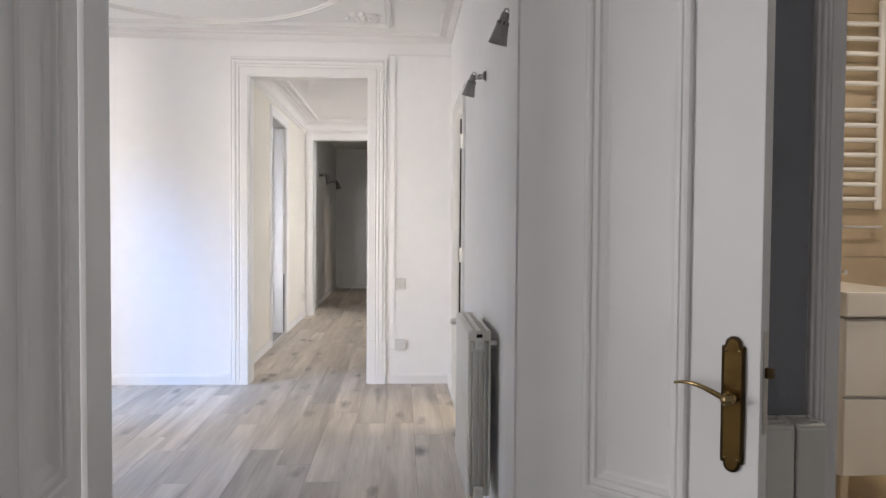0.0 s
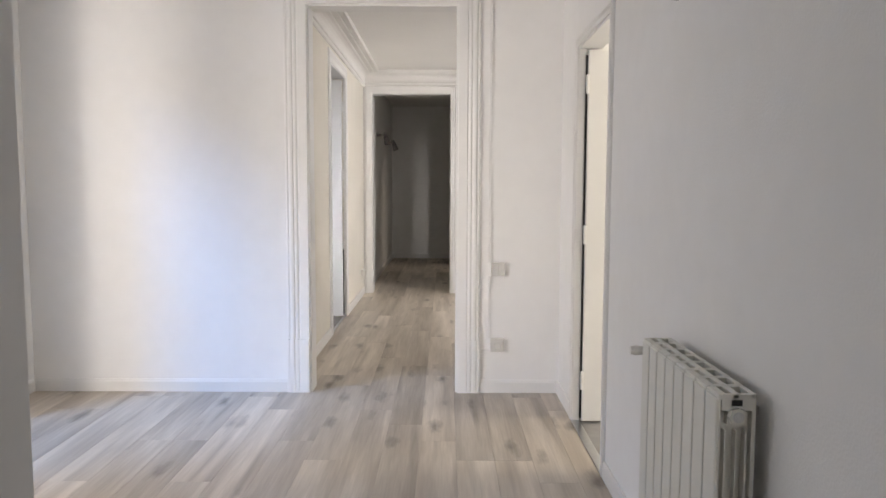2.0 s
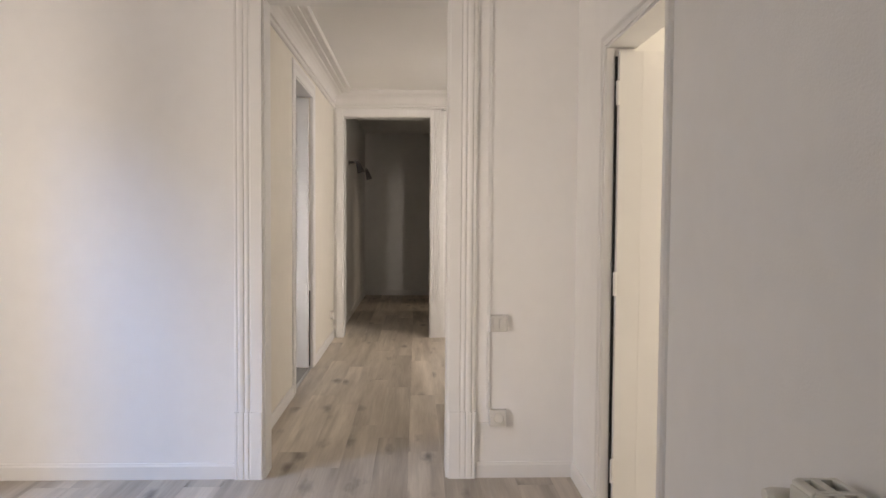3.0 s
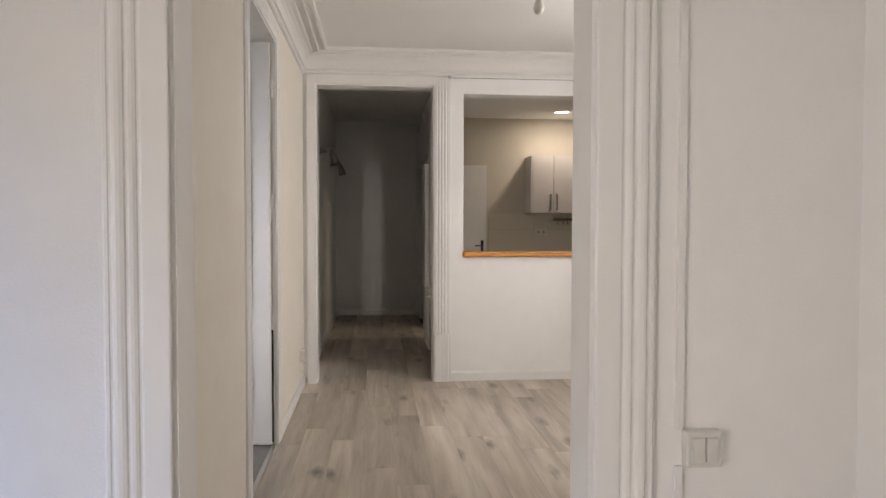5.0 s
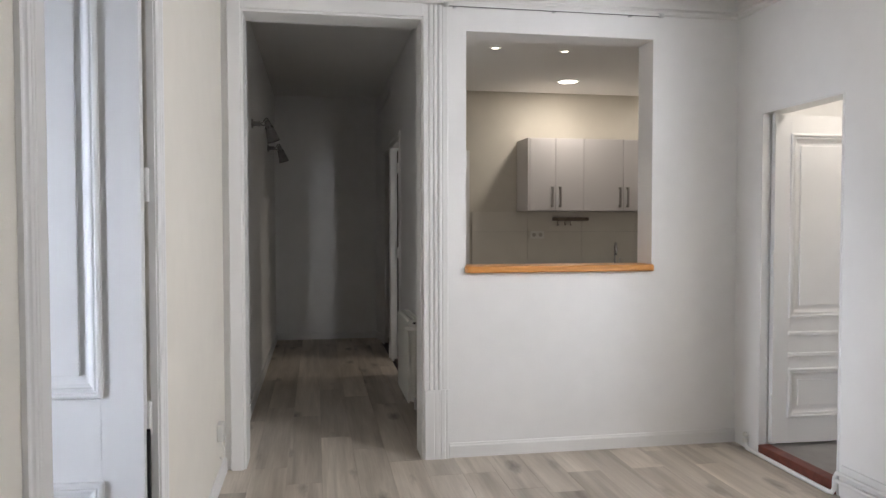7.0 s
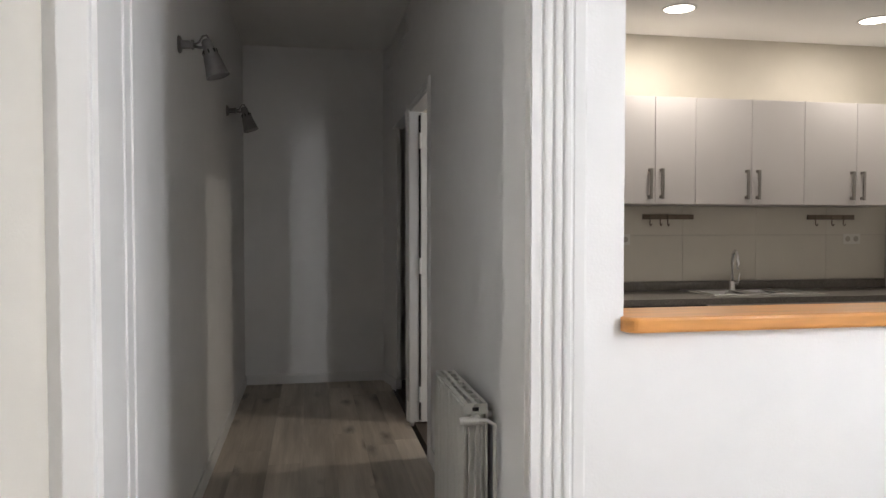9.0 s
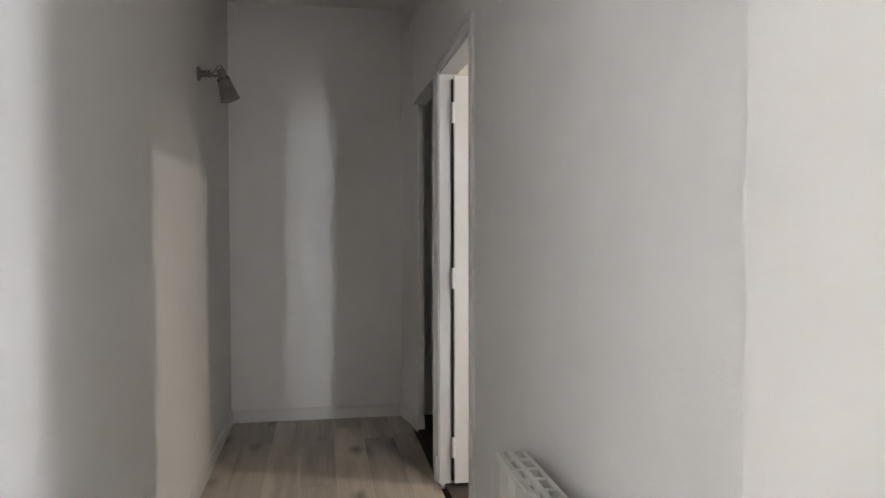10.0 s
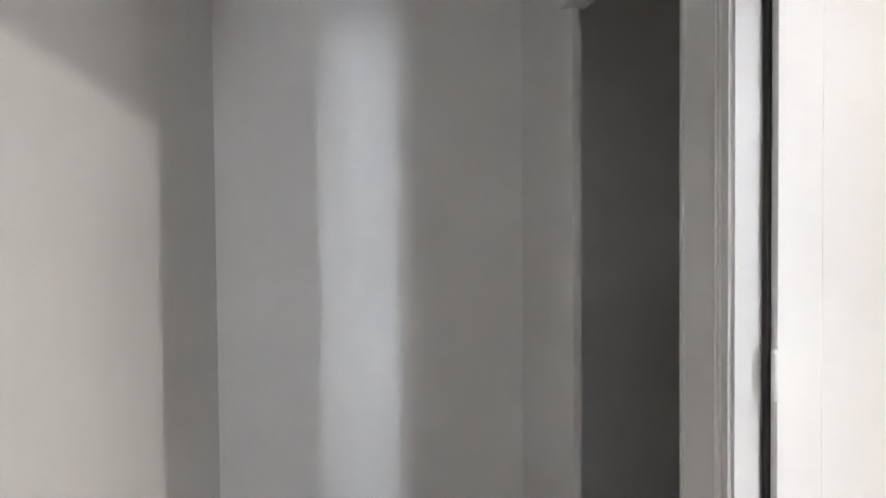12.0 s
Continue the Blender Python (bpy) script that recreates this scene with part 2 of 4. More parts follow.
def mesh_object(name, bm, mat, smooth=False):
    bmesh.ops.recalc_face_normals(bm, faces=bm.faces[:])
    me = bpy.data.meshes.new(name)
    bm.to_mesh(me)
    bm.free()
    me.materials.append(mat)
    if smooth:
        for p in me.polygons:
            p.use_smooth = len(p.vertices) == 4
    return new(name, me)


def part(name, bm, mat, parent, label="", smooth=False):
    ob = mesh_object(name, bm, mat, smooth)
    ob.parent = parent
    if label:
        ob["label"] = label
    return ob


def thing(name, at, label, category, group="", kind="", turn=0):
    ob = new(name)
    ob.empty_display_size = 0.1
    ob.matrix_basis = pose(*at, 0, 0, turn)
    return tagged(ob, label, category, group, kind)


def boxes(*dims, bevel=0.0):
    bm = bmesh.new()
    for d in dims:
        box(bm, *d, bevel=bevel)
    return bm


def structure(name, bm, mat, label, category):
    return tagged(mesh_object(name, bm, mat), label, category, kind="structure")


# ---- the shell: walls, floors, ceilings ----
TOP = 3.05


def wall(name, axis, c0, c1, a0, a1, mat=None, holes=(), top=TOP, label="smooth white painted plaster wall"):
    """A wall between c0 and c1 along the axis of its normal, from a0 to a1 along its run, with holes (a0, a1, z0, z1)."""
    bm = bmesh.new()

    def put(s, e, z0, z1):
        if e - s > 1e-4 and z1 - z0 > 1e-4:
            if axis == "x":
                box(bm, c0, s, z0, c1, e, z1)
            else:
                box(bm, s, c0, z0, e, c1, z1)

    at = a0
    for h0, h1, z0, z1 in sorted(holes):
        put(at, h0, -0.03, top)
        put(h0, h1, -0.03, z0)
        put(h0, h1, z1, top)
        at = h1
    put(at, a1, -0.03, top)
    bmesh.ops.remove_doubles(bm, verts=bm.verts[:], dist=1e-5)
    return structure(name, bm, mat or PAINT, label, "wall")


wall("wall_double_door", "y", 2.76, 2.90, -2.62, 4.2, holes=[(0.485, 1.557, -0.03, 2.55), (2.375, 3.12, -0.03, 2.12)])
wall("wall_salon_far", "y", 7.0, 7.15, -3.62, 4.2, holes=[(0.0, 0.982, -0.03, 2.545)])
wall("wall_salon_window", "x", -1.98, -1.86, 2.90, 7.0, holes=[(3.6, 4.7, 0.02, 2.5), (5.0, 6.1, 0.02, 2.5)])
wall("wall_salon_radiator", "x", 1.66, 1.78, 2.90, 7.0, holes=[(5.62, 6.42, -0.03, 2.17)])
wall("wall_dining_left", "x", -0.27, -0.15, 7.15, 11.59, CREAM, holes=[(8.90, 9.87, -0.03, 2.50)], label="smooth cream painted plaster wall")
wall("wall_dining_window", "x", 2.965, 3.085, 7.15, 11.59, holes=[(8.92, 10.13, 1.16, 2.52), (10.65, 11.33, -0.03, 2.04)])
wall("wall_serving_hatch", "y", 11.59, 11.79, -0.27, 4.9, holes=[(-0.045, 0.975, -0.03, 2.57), (1.23, 2.397, 1.09, 2.505)])
wall("wall_hall_left", "x", -0.24, -0.12, 11.79, 16.25)
wall("wall_hall_right", "x", 1.12, 1.205, 11.79, 15.90, holes=[(14.02, 14.82, -0.03, 2.17), (15.03, 15.90, -0.03, 2.195)])
bm = bmesh.new()
low, high = [], []
for z, ring in ((-0.03, low), (TOP, high)):
    for px_, py_ in ((1.150, 15.87), (1.076, 16.25), (1.110, 16.25), (1.182, 15.87)):
        ring.append(bm.verts.new((px_, py_, z)))
for a in range(4):
    bm.faces.new((low[a], low[(a + 1) % 4], high[(a + 1) % 4], high[a]))
bm.faces.new(low)
bm.faces.new(high)
structure("wall_hall_stub", bm, PAINT, "thin white painted partition end beside dark opening", "wall")
wall("wall_hall_end", "y", 16.25, 16.37, -0.24, 5.02)
wall("wall_kitchen_back", "y", 14.83, 14.95, 1.205, 4.9, KWALL, label="cream painted kitchen wall")
wall("wall_east", "x", 4.9, 5.02, 10.2, 16.25)
wall("wall_wc_side", "y", 10.2, 10.3, 3.085, 4.9)
wall("wall_study_far", "y", 11.59, 11.71, -3.5, -0.27)
wall("wall_study_window", "x", -3.62, -3.5, 7.15, 11.71, holes=[(8.3, 9.9, 0.3, 2.5)])
wall("wall_bedroom_window", "x", 4.2, 4.32, -2.22, 7.15, holes=[(5.2, 6.4, 0.8, 2.2)])
wall("wall_bathroom_side", "y", 4.6, 4.7, 1.78, 4.2)
# opening cut for the added hall fill beam
wall("wall_entry_back", "y", -2.22, -2.10, -2.62, 4.2, holes=[(1.15, 1.7, 0.05, 2.5)])
wall("wall_entry_side", "x", -2.74, -2.62, -2.22, 2.90, holes=[(1.0, 2.1, 0.7, 2.3)])


def slab(name, x0, y0, x1, y1, z0, z1, mat, label, category):
    return structure(name, boxes((x0, y0, z0, x1, y1, z1)), mat, label, category)


# thin skin on the entry side, darker and bluer than the wall behind
structure("wall_entry_face", boxes((-2.62, 2.754, 0, 0.38, 2.76, 2.86), (1.66, 2.754, 0, 2.30, 2.76, 2.86)), SLATE, "slate grey face of entry wall", "wall")
slab("ceiling_salon", -1.98, 2.90, 1.72, 7.06, 2.88, 3.0, CEIL, "flat white painted salon ceiling", "ceiling")
slab("ceiling_dining", -0.2, 7.09, 3.02, 11.65, 2.83, 2.95, CEIL, "flat white painted dining room ceiling", "ceiling")
slab("ceiling_hall", -0.2, 11.66, 1.14, 16.3, 2.91, 3.03, CEIL, "flat white painted corridor ceiling", "ceiling")
slab("ceiling_kitchen", 1.15, 11.7, 4.95, 14.89, 2.77, 2.89, CEIL, "flat white painted kitchen ceiling", "ceiling")
slab("ceiling_store", 1.10, 14.90, 4.95, 16.3, 2.72, 2.84, CEIL, "flat white ceiling of the dark side room", "ceiling")
slab("ceiling_study", -3.55, 7.09, -0.22, 11.65, 2.84, 2.96, CEIL, "flat white painted side room ceiling", "ceiling")
slab("ceiling_wc", 3.03, 10.25, 4.95, 11.65, 2.70, 2.82, CEIL, "flat white washroom ceiling", "ceiling")
slab("ceiling_bedroom", 1.73, 4.66, 4.25, 7.06, 2.84, 2.96, CEIL, "flat white bedroom ceiling", "ceiling")
slab("ceiling_bathroom", 1.73, 2.85, 4.25, 4.65, 2.70, 2.82, CEIL, "flat white bathroom ceiling", "ceiling")
slab("ceiling_entry", -2.7, -2.2, 4.25, 2.8, 2.86, 2.98, CEIL, "flat white entry room ceiling", "ceiling")

slab("floor_entry", -2.7, -2.2, 4.25, 2.74, -0.12, -0.002, GREYFLOOR, "grey floor of the entry room", "floor")
slab("floor_kitchen", 1.145, 11.7, 4.95, 14.89, -0.12, -0.004, KFLOOR, "dark brown kitchen floor", "floor")
slab("floor_store", 1.145, 14.90, 4.95, 16.3, -0.12, -0.004, KFLOOR, "dark brown floor of the unlit side room", "floor")
slab("floor_study", -3.55, 7.09, -0.175, 11.65, -0.12, -0.004, GREYFLOOR, "grey tiled floor of the side room", "floor")
slab("floor_wc", 3.02, 10.25, 4.95, 11.65, -0.12, 0.055, GREYFLOOR, "raised dull grey washroom floor", "floor")
slab("floor_bedroom", 1.69, 4.66, 4.25, 7.06, -0.12, -0.004, GREYFLOOR, "grey bedroom floor", "floor")
slab("floor_bathroom", 1.73, 2.76, 4.25, 4.65, -0.12, 0.17, BEIGETILE, "raised beige tiled bathroom floor", "floor")
slab("street_ground", -60, -60, 4.25, -2.3, -0.5, -0.3, GREYFLOOR, "grey paved street", "ground")
slab("patio_ground", 3.085, -12, 60, 10.2, -0.5, -0.3, GREYFLOOR, "grey paved patio floor", "ground")

# ---- trim: casings, cornices, skirtings ----


def casing_profile(width, depth):
    """(offset outwards, height) steps of a fluted door casing."""
    w, d = width, depth
    steps = ((0, 0), (0, 0.66), (0.02, 0.72), (0.40, 0.72), (0.42, 0.68), (0.44, 0.58), (0.47, 0.58), (0.49, 0.70), (0.53, 0.82), (0.58, 0.84), (0.61, 0.76), (0.62, 0.66),
             (0.65, 0.66), (0.67, 0.84), (0.72, 0.96), (0.78, 1.0), (0.83, 0.94), (0.85, 0.74), (0.87, 0.64), (0.90, 0.64), (0.92, 0.72), (0.97, 0.72), (1.0, 0.60), (1.0, 0))
    return [(a * w, b * d) for a, b in steps]


def casing(name, axis, face, sign, a0, a1, top, profile, label, foot=0.0):
    """Moulded frame round an opening on the wall face; sign: the way that the face looks; mitred at the upper corners."""
    bm = bmesh.new()
    rows = []
    for u, v in profile:
        ring = []
        for a, z in ((a0 - u, foot), (a0 - u, top + u), (a1 + u, top + u), (a1 + u, foot)):
            c = face + sign * v
            ring.append(bm.verts.new((c, a, z) if axis == "x" else (a, c, z)))
        rows.append(ring)
    for r, s in zip(rows, rows[1:]):
        for i in range(3):
            bm.faces.new((r[i], r[i + 1], s[i + 1], s[i]))
    return tagged(mesh_object(name, bm, GLOSS), label, "door casing", kind="structure")


def jamb_lining(name, axis, c0, c1, a0, a1, top, z0=0.0, rebate=None):
    """Thin painted boards that line an opening."""
    t = 0.012
    dims = []
    for s, e, lo, hi in ((a0, a0 + t, z0, top), (a1 - t, a1, z0, top), (a0 + t, a1 - t, top - t, top)):
        d0, d1 = rebate if rebate and s == a1 - t else (c0, c1)
        dims.append((d0, s, lo, d1, e, hi) if axis == "x" else (s, d0, lo, e, d1, hi))
    return structure(name, boxes(*dims), GLOSS, "white gloss painted door lining", "door lining")


def plinth(x0, x1, y0, y1, z1):
    """Block at the foot of a casing, carrying a flatter copy of its flutes."""
    bm = bmesh.new()
    steps = ((0, 0), (0, 0.80), (0.04, 0.90), (0.40, 0.90), (0.43, 0.80), (0.47, 0.80), (0.50, 0.92), (0.60, 0.92), (0.63, 0.80), (0.66, 0.80), (0.69, 1.0), (0.83, 1.0), (0.86, 0.82), (0.90, 0.82), (0.93, 0.90), (1, 0.86), (1, 0))
    if x0 < 0:
        steps = [(1 - u, v) for u, v in steps]
    rings = [[bm.verts.new((x0 + u * (x1 - x0), y1 + v * (y0 - y1), z)) for u, v in steps] for z in (0.0, z1)]
    n = len(steps)
    for i in range(n):
        j = (i + 1) % n
        bm.faces.new((rings[0][i], rings[0][j], rings[1][j], rings[1][i]))
    for ring in rings:
        bm.faces.new(ring)
    return tagged(mesh_object("trim", bm, GLOSS), "white plinth block at foot of door casing", "plinth", kind="structure")


# opening from salon to dining room
jamb_lining("door_lining", "y", 6.995, 7.155, 0.0, 0.982, 2.545)
casing("trim_salon_opening", "y", 7.0, -1, 0.0, 0.982, 2.545, casing_profile(0.145, 0.027), "fluted white casing round the wide opening", 0.0)
plinth(-0.148, -0.002, 6.971, 7.0, 0.36)
plinth(0.984, 1.130, 6.971, 7.0, 0.36)
# opening from dining room to corridor
jamb_lining("door_lining", "y", 11.585, 11.795, -0.045, 0.975, 2.57)
bm = boxes((-0.12, 11.79, -0.03, -0.056, 12.05, 2.91))
for y in (11.83, 11.90, 11.99):
    box(bm, -0.058, y, 0.0, -0.050, y + 0.022, 2.56, bevel=0.003)
structure("wall_hall_pier", bm, GLOSS, "white painted pier with beaded face inside corridor opening", "wall")
bm = bmesh.new()
ribs = ((0, 0), (0, 0.80), (0.16, 0.80), (0.18, 0.62), (0.21, 0.62), (0.23, 0.86), (0.27, 0.92), (0.33, 0.92), (0.36, 0.84), (0.37, 0.60), (0.40, 0.60), (0.42, 0.90), (0.46, 0.96), (0.51, 0.96),
        (0.54, 0.88), (0.55, 0.62), (0.58, 0.62), (0.60, 0.92), (0.64, 1.0), (0.69, 1.0), (0.72, 0.90), (0.73, 0.66), (0.76, 0.66), (0.78, 0.76), (0.96, 0.76), (1.0, 0.66), (1.0, 0))
prof = [(u * 0.145, v * 0.027) for u, v in ribs]
rows = [[bm.verts.new((0.975 + u, 11.59 - v, z)) for z in (0, 2.64)] for u, v in prof]
for r, s in zip(rows, rows[1:]):
    bm.faces.new((r[0], r[1], s[1], s[0]))
structure("trim_corridor_right", bm, GLOSS, "fluted white casing beside corridor opening", "door casing")
structure("trim_corridor_left", boxes((-0.115, 11.562, 0, -0.045, 11.59, 2.645), bevel=0.005), GLOSS, "plain narrow white casing strip", "door casing")
structure("trim_corridor_head", boxes((-0.045, 11.57, 2.57, 0.975, 11.59, 2.645), bevel=0.004), GLOSS, "plain white casing head", "door casing")
plinth(0.977, 1.123, 11.561, 11.59, 0.41)


def skirting(name, axis, face, sign, a0, a1, h=0.085, d=0.014, z=0.0):
    bm = bmesh.new()
    prof = ((0, 0), (1, 0), (1, 0.80), (0.72, 0.90), (0.62, 1.0), (0, 1.0))
    ends = []
    for a in (a0, a1):
        ends.append([bm.verts.new((face + sign * u * d, a, z + v * h) if axis == "x" else (a, face + sign * u * d, z + v * h)) for u, v in prof])
    n = len(prof)
    for i in range(n):
        j = (i + 1) % n
        bm.faces.new((ends[0][i], ends[0][j], ends[1][j], ends[1][i]))
    bm.faces.new(ends[0])
    bm.faces.new(ends[1])
    return structure(name, bm, GLOSS, "low white painted skirting board", "skirting")


skirting("baseboard_salon_far", "y", 7.0, -1, -1.86, -0.152)
skirting("baseboard_salon_far", "y", 7.0, -1, 1.134, 1.66)
skirting("baseboard_salon_right", "x", 1.66, -1, 2.90, 5.56)
skirting("baseboard_salon_right", "x", 1.66, -1, 6.48, 6.985)
skirting("baseboard_salon_left", "x", -1.86, 1, 2.90, 6.985)
skirting("baseboard_dining_left", "x", -0.15, 1, 7.15, 8.78)
skirting("baseboard_dining_left", "x", -0.15, 1, 9.99, 11.56)
skirting("baseboard_hatch", "y", 11.59, -1, 1.128, 2.965)
skirting("baseboard_dining_right", "x", 2.965, -1, 7.15, 8.2)
skirting("baseboard_hall_left", "x", -0.12, 1, 12.05, 16.25)
skirting("baseboard_hall_end", "y", 16.25, -1, -0.106, 1.066)
skirting("baseboard_hall_right", "x", 1.12, -1, 11.79, 13.955)
stub = skirting("baseboard_hall_stub", "x", 0.0, -1, 0.0, 0.387)
stub.matrix_basis = pose(1.150, 15.868, 0, 0, 0, 11.0)
stub = skirting("baseboard_hall_return", "y", 0.0, -1, -0.014, 0.034)
stub.matrix_basis = pose(1.150, 15.868, 0, 0, 0, 11.0)


def cornice(name, x0, y0, x1, y1, z, profile, label):
    """Closed moulding round a room; profile: (inset, height) with height relative to z."""
    bm = bmesh.new()
    rows = [[bm.verts.new(p + (z + h,)) for p in ((x0 + u, y0 + u), (x1 - u, y0 + u), (x1 - u, y1 - u), (x0 + u, y1 - u))] for u, h in profile]
    for r, s in zip(rows, rows[1:]):
        for i in range(4):
            j = (i + 1) % 4
            bm.faces.new((r[i], r[j], s[j], s[i]))
    return structure(name, bm, PLASTER, label, "cornice")


cornice("trim_cornice_dining", -0.15, 7.15, 2.965, 11.59, 2.83,
        ((0, -0.185), (0.012, -0.185), (0.022, -0.178), (0.022, -0.166), (0.014, -0.160), (0.018, -0.150), (0.032, -0.146), (0.032, -0.130), (0.022, -0.126), (0.022, -0.100),
         (0.030, -0.072), (0.046, -0.050), (0.070, -0.036), (0.095, -0.030), (0.100, -0.022), (0.135, -0.020), (0.140, -0.028), (0.152, -0.028), (0.157, -0.018), (0.190, -0.016), (0.198, -0.026), (0.214, -0.024), (0.222, -0.004), (0.222, 0.0)),
        "stepped white plaster cornice with fine beads")
cornice("trim_cornice_salon", -1.86, 2.90, 1.66, 7.0, 2.88,
        ((0, -0.055), (0.010, -0.055), (0.016, -0.044), (0.030, -0.036), (0.042, -0.020), (0.050, -0.014), (0.085, -0.012), (0.095, -0.022), (0.108, -0.020), (0.115, -0.006), (0.115, 0)),
        "slim white plaster cornice")

# ceiling ornament of the salon: rectangular frame, oval and scrolls in the corners
ornament = thing("ceiling_moulding", (-0.1, 4.95, 2.88), "white plaster ceiling moulding with oval and leafy corners", "ceiling moulding", kind="structure")
bm = bmesh.new()
hw, hl = 1.27, 1.74
prof = ((0, 0), (0.0, -0.012), (0.010, -0.020), (0.022, -0.020), (0.028, -0.010), (0.042, -0.010), (0.046, 0))
rows = [[bm.verts.new((sx * (hw - u), sy * (hl - u), h)) for sx, sy in ((-1, -1), (1, -1), (1, 1), (-1, 1))] for u, h in prof]
for r, s in zip(rows, rows[1:]):
    for i in range(4):
        bm.faces.new((r[i], r[(i + 1) % 4], s[(i + 1) % 4], s[i]))
part("frame", bm, PLASTER, ornament)
bm = bmesh.new()
rows = [[bm.verts.new(((hw - 0.05 - u) * math.cos(2 * math.pi * i / 72), (hl - 0.05 - u) * math.sin(2 * math.pi * i / 72), h)) for i in range(72)] for u, h in prof]
for r, s in zip(rows, rows[1:]):
    for i in range(72):
        bm.faces.new((r[i], r[(i + 1) % 72], s[(i + 1) % 72], s[i]))
part("oval", bm, PLASTER, ornament)
for sx in (-1, 1):
    for sy in (-1, 1):
        bm = bmesh.new()
        rng = random.Random(5)
        for k in range(26):
            r, a = 0.13 * math.sqrt(rng.random()), rng.random() * 6.28
            m = Matrix.Translation((sx * (hw - 0.21 + r * math.cos(a)), sy * (hl - 0.22 + r * math.sin(a)), -0.004)) @ pose(0, 0, 0, 0, 0, rng.random() * 360) @ Matrix.Diagonal((1.5, 0.6, 0.7, 1))
            bmesh.ops.create_uvsphere(bm, u_segments=8, v_segments=5, radius=0.026 * (0.6 + 0.7 * rng.random()), matrix=m)
        part("leaf_scroll", bm, PLASTER, ornament)

# ---- doors ----


def panel_door(name, at, turn, width, height, label, panels, thick=0.038, mat=None, hinges=(), group="", stile=0.105, hinge_stile=None, raised=True, rails=(), mould=1.0):
    """A leaf hinged at its origin, running along +x, face towards -y; panels: (z0, z1)."""
    mat = mat or GLOSS
    door = thing(name, at, label, "door", group, kind="structure", turn=turn)
    bm = bmesh.new()
    st, hs = stile, hinge_stile or stile
    h = thick / 2
    box(bm, 0, -h, 0.012, hs, h, height, bevel=0.002)
    box(bm, width - st, -h, 0.012, width, h, height, bevel=0.002)
    z = 0.012
    for z0, z1 in panels:
        box(bm, hs, -h, z, width - st, h, z0)
        z = z1
    box(bm, hs, -h, z, width - st, h, height)
    for z0, z1 in panels:
        box(bm, hs, -h + 0.012, z0, width - st, h - 0.012, z1)
    part("leaf", bm, mat, door)
    for z0, z1 in panels:
        bm = bmesh.new()
        for sgn in (-1, 1):
            pr = ((0, 0.0), (0.0, 0.008), (0.004, 0.012), (0.012, 0.013), (0.016, 0.009), (0.017, 0.002), (0.022, 0.002), (0.024, 0.006), (0.031, 0.005), (0.034, -0.003), (0.044, -0.010), (0.052, -0.0115))
            pr = [(u * mould, v * (1.25 if mould > 1 and v > 0 else 1)) for u, v in pr]
            rows = [[bm.verts.new((x, sgn * (h + v), zz)) for x, zz in ((hs + u - 0.008, z0 + u - 0.008), (width - st - u + 0.008, z0 + u - 0.008), (width - st - u + 0.008, z1 - u + 0.008), (hs + u - 0.008, z1 - u + 0.008))] for u, v in pr]
            for r, s in zip(rows, rows[1:]):
                for i in range(4):
                    bm.faces.new((r[i], r[(i + 1) % 4], s[(i + 1) % 4], s[i]))
        part("panel_moulding", bm, mat, door)
        bm = bmesh.new()
        g = st + 0.062
        if raised and width - 2 * g > 0.05:
            box(bm, hs + 0.062, -h + 0.003, z0 + 0.062, width - g, h - 0.003, z1 - 0.062, bevel=0.004)
            part("panel", bm, mat, door)
        else:
            bm.free()
    for zc in rails:
        bm = bmesh.new()
        for sgn in (-1, 1):
            box(bm, hs - 0.01, sgn * h - 0.009, zc - 0.012, width - st + 0.01, sgn * h + 0.009, zc + 0.012, bevel=0.005)
        part("rail_moulding", bm, mat, door)
    for zc in hinges:
        bm = bmesh.new()
        rod(bm, (-0.007, -h - 0.004, zc - 0.05), (-0.007, -h - 0.004, zc + 0.05), 0.009, seg=12)
        bmesh.ops.create_uvsphere(bm, u_segments=8, v_segments=6, radius=0.009, matrix=Matrix.Translation((-0.008, -h - 0.004, zc + 0.05)))
        box(bm, -0.004, -h - 0.003, zc - 0.04, 0.022, -h + 0.001, zc + 0.04)
        part("hinge", bm, mat, door, "painted white hinge")
    return door


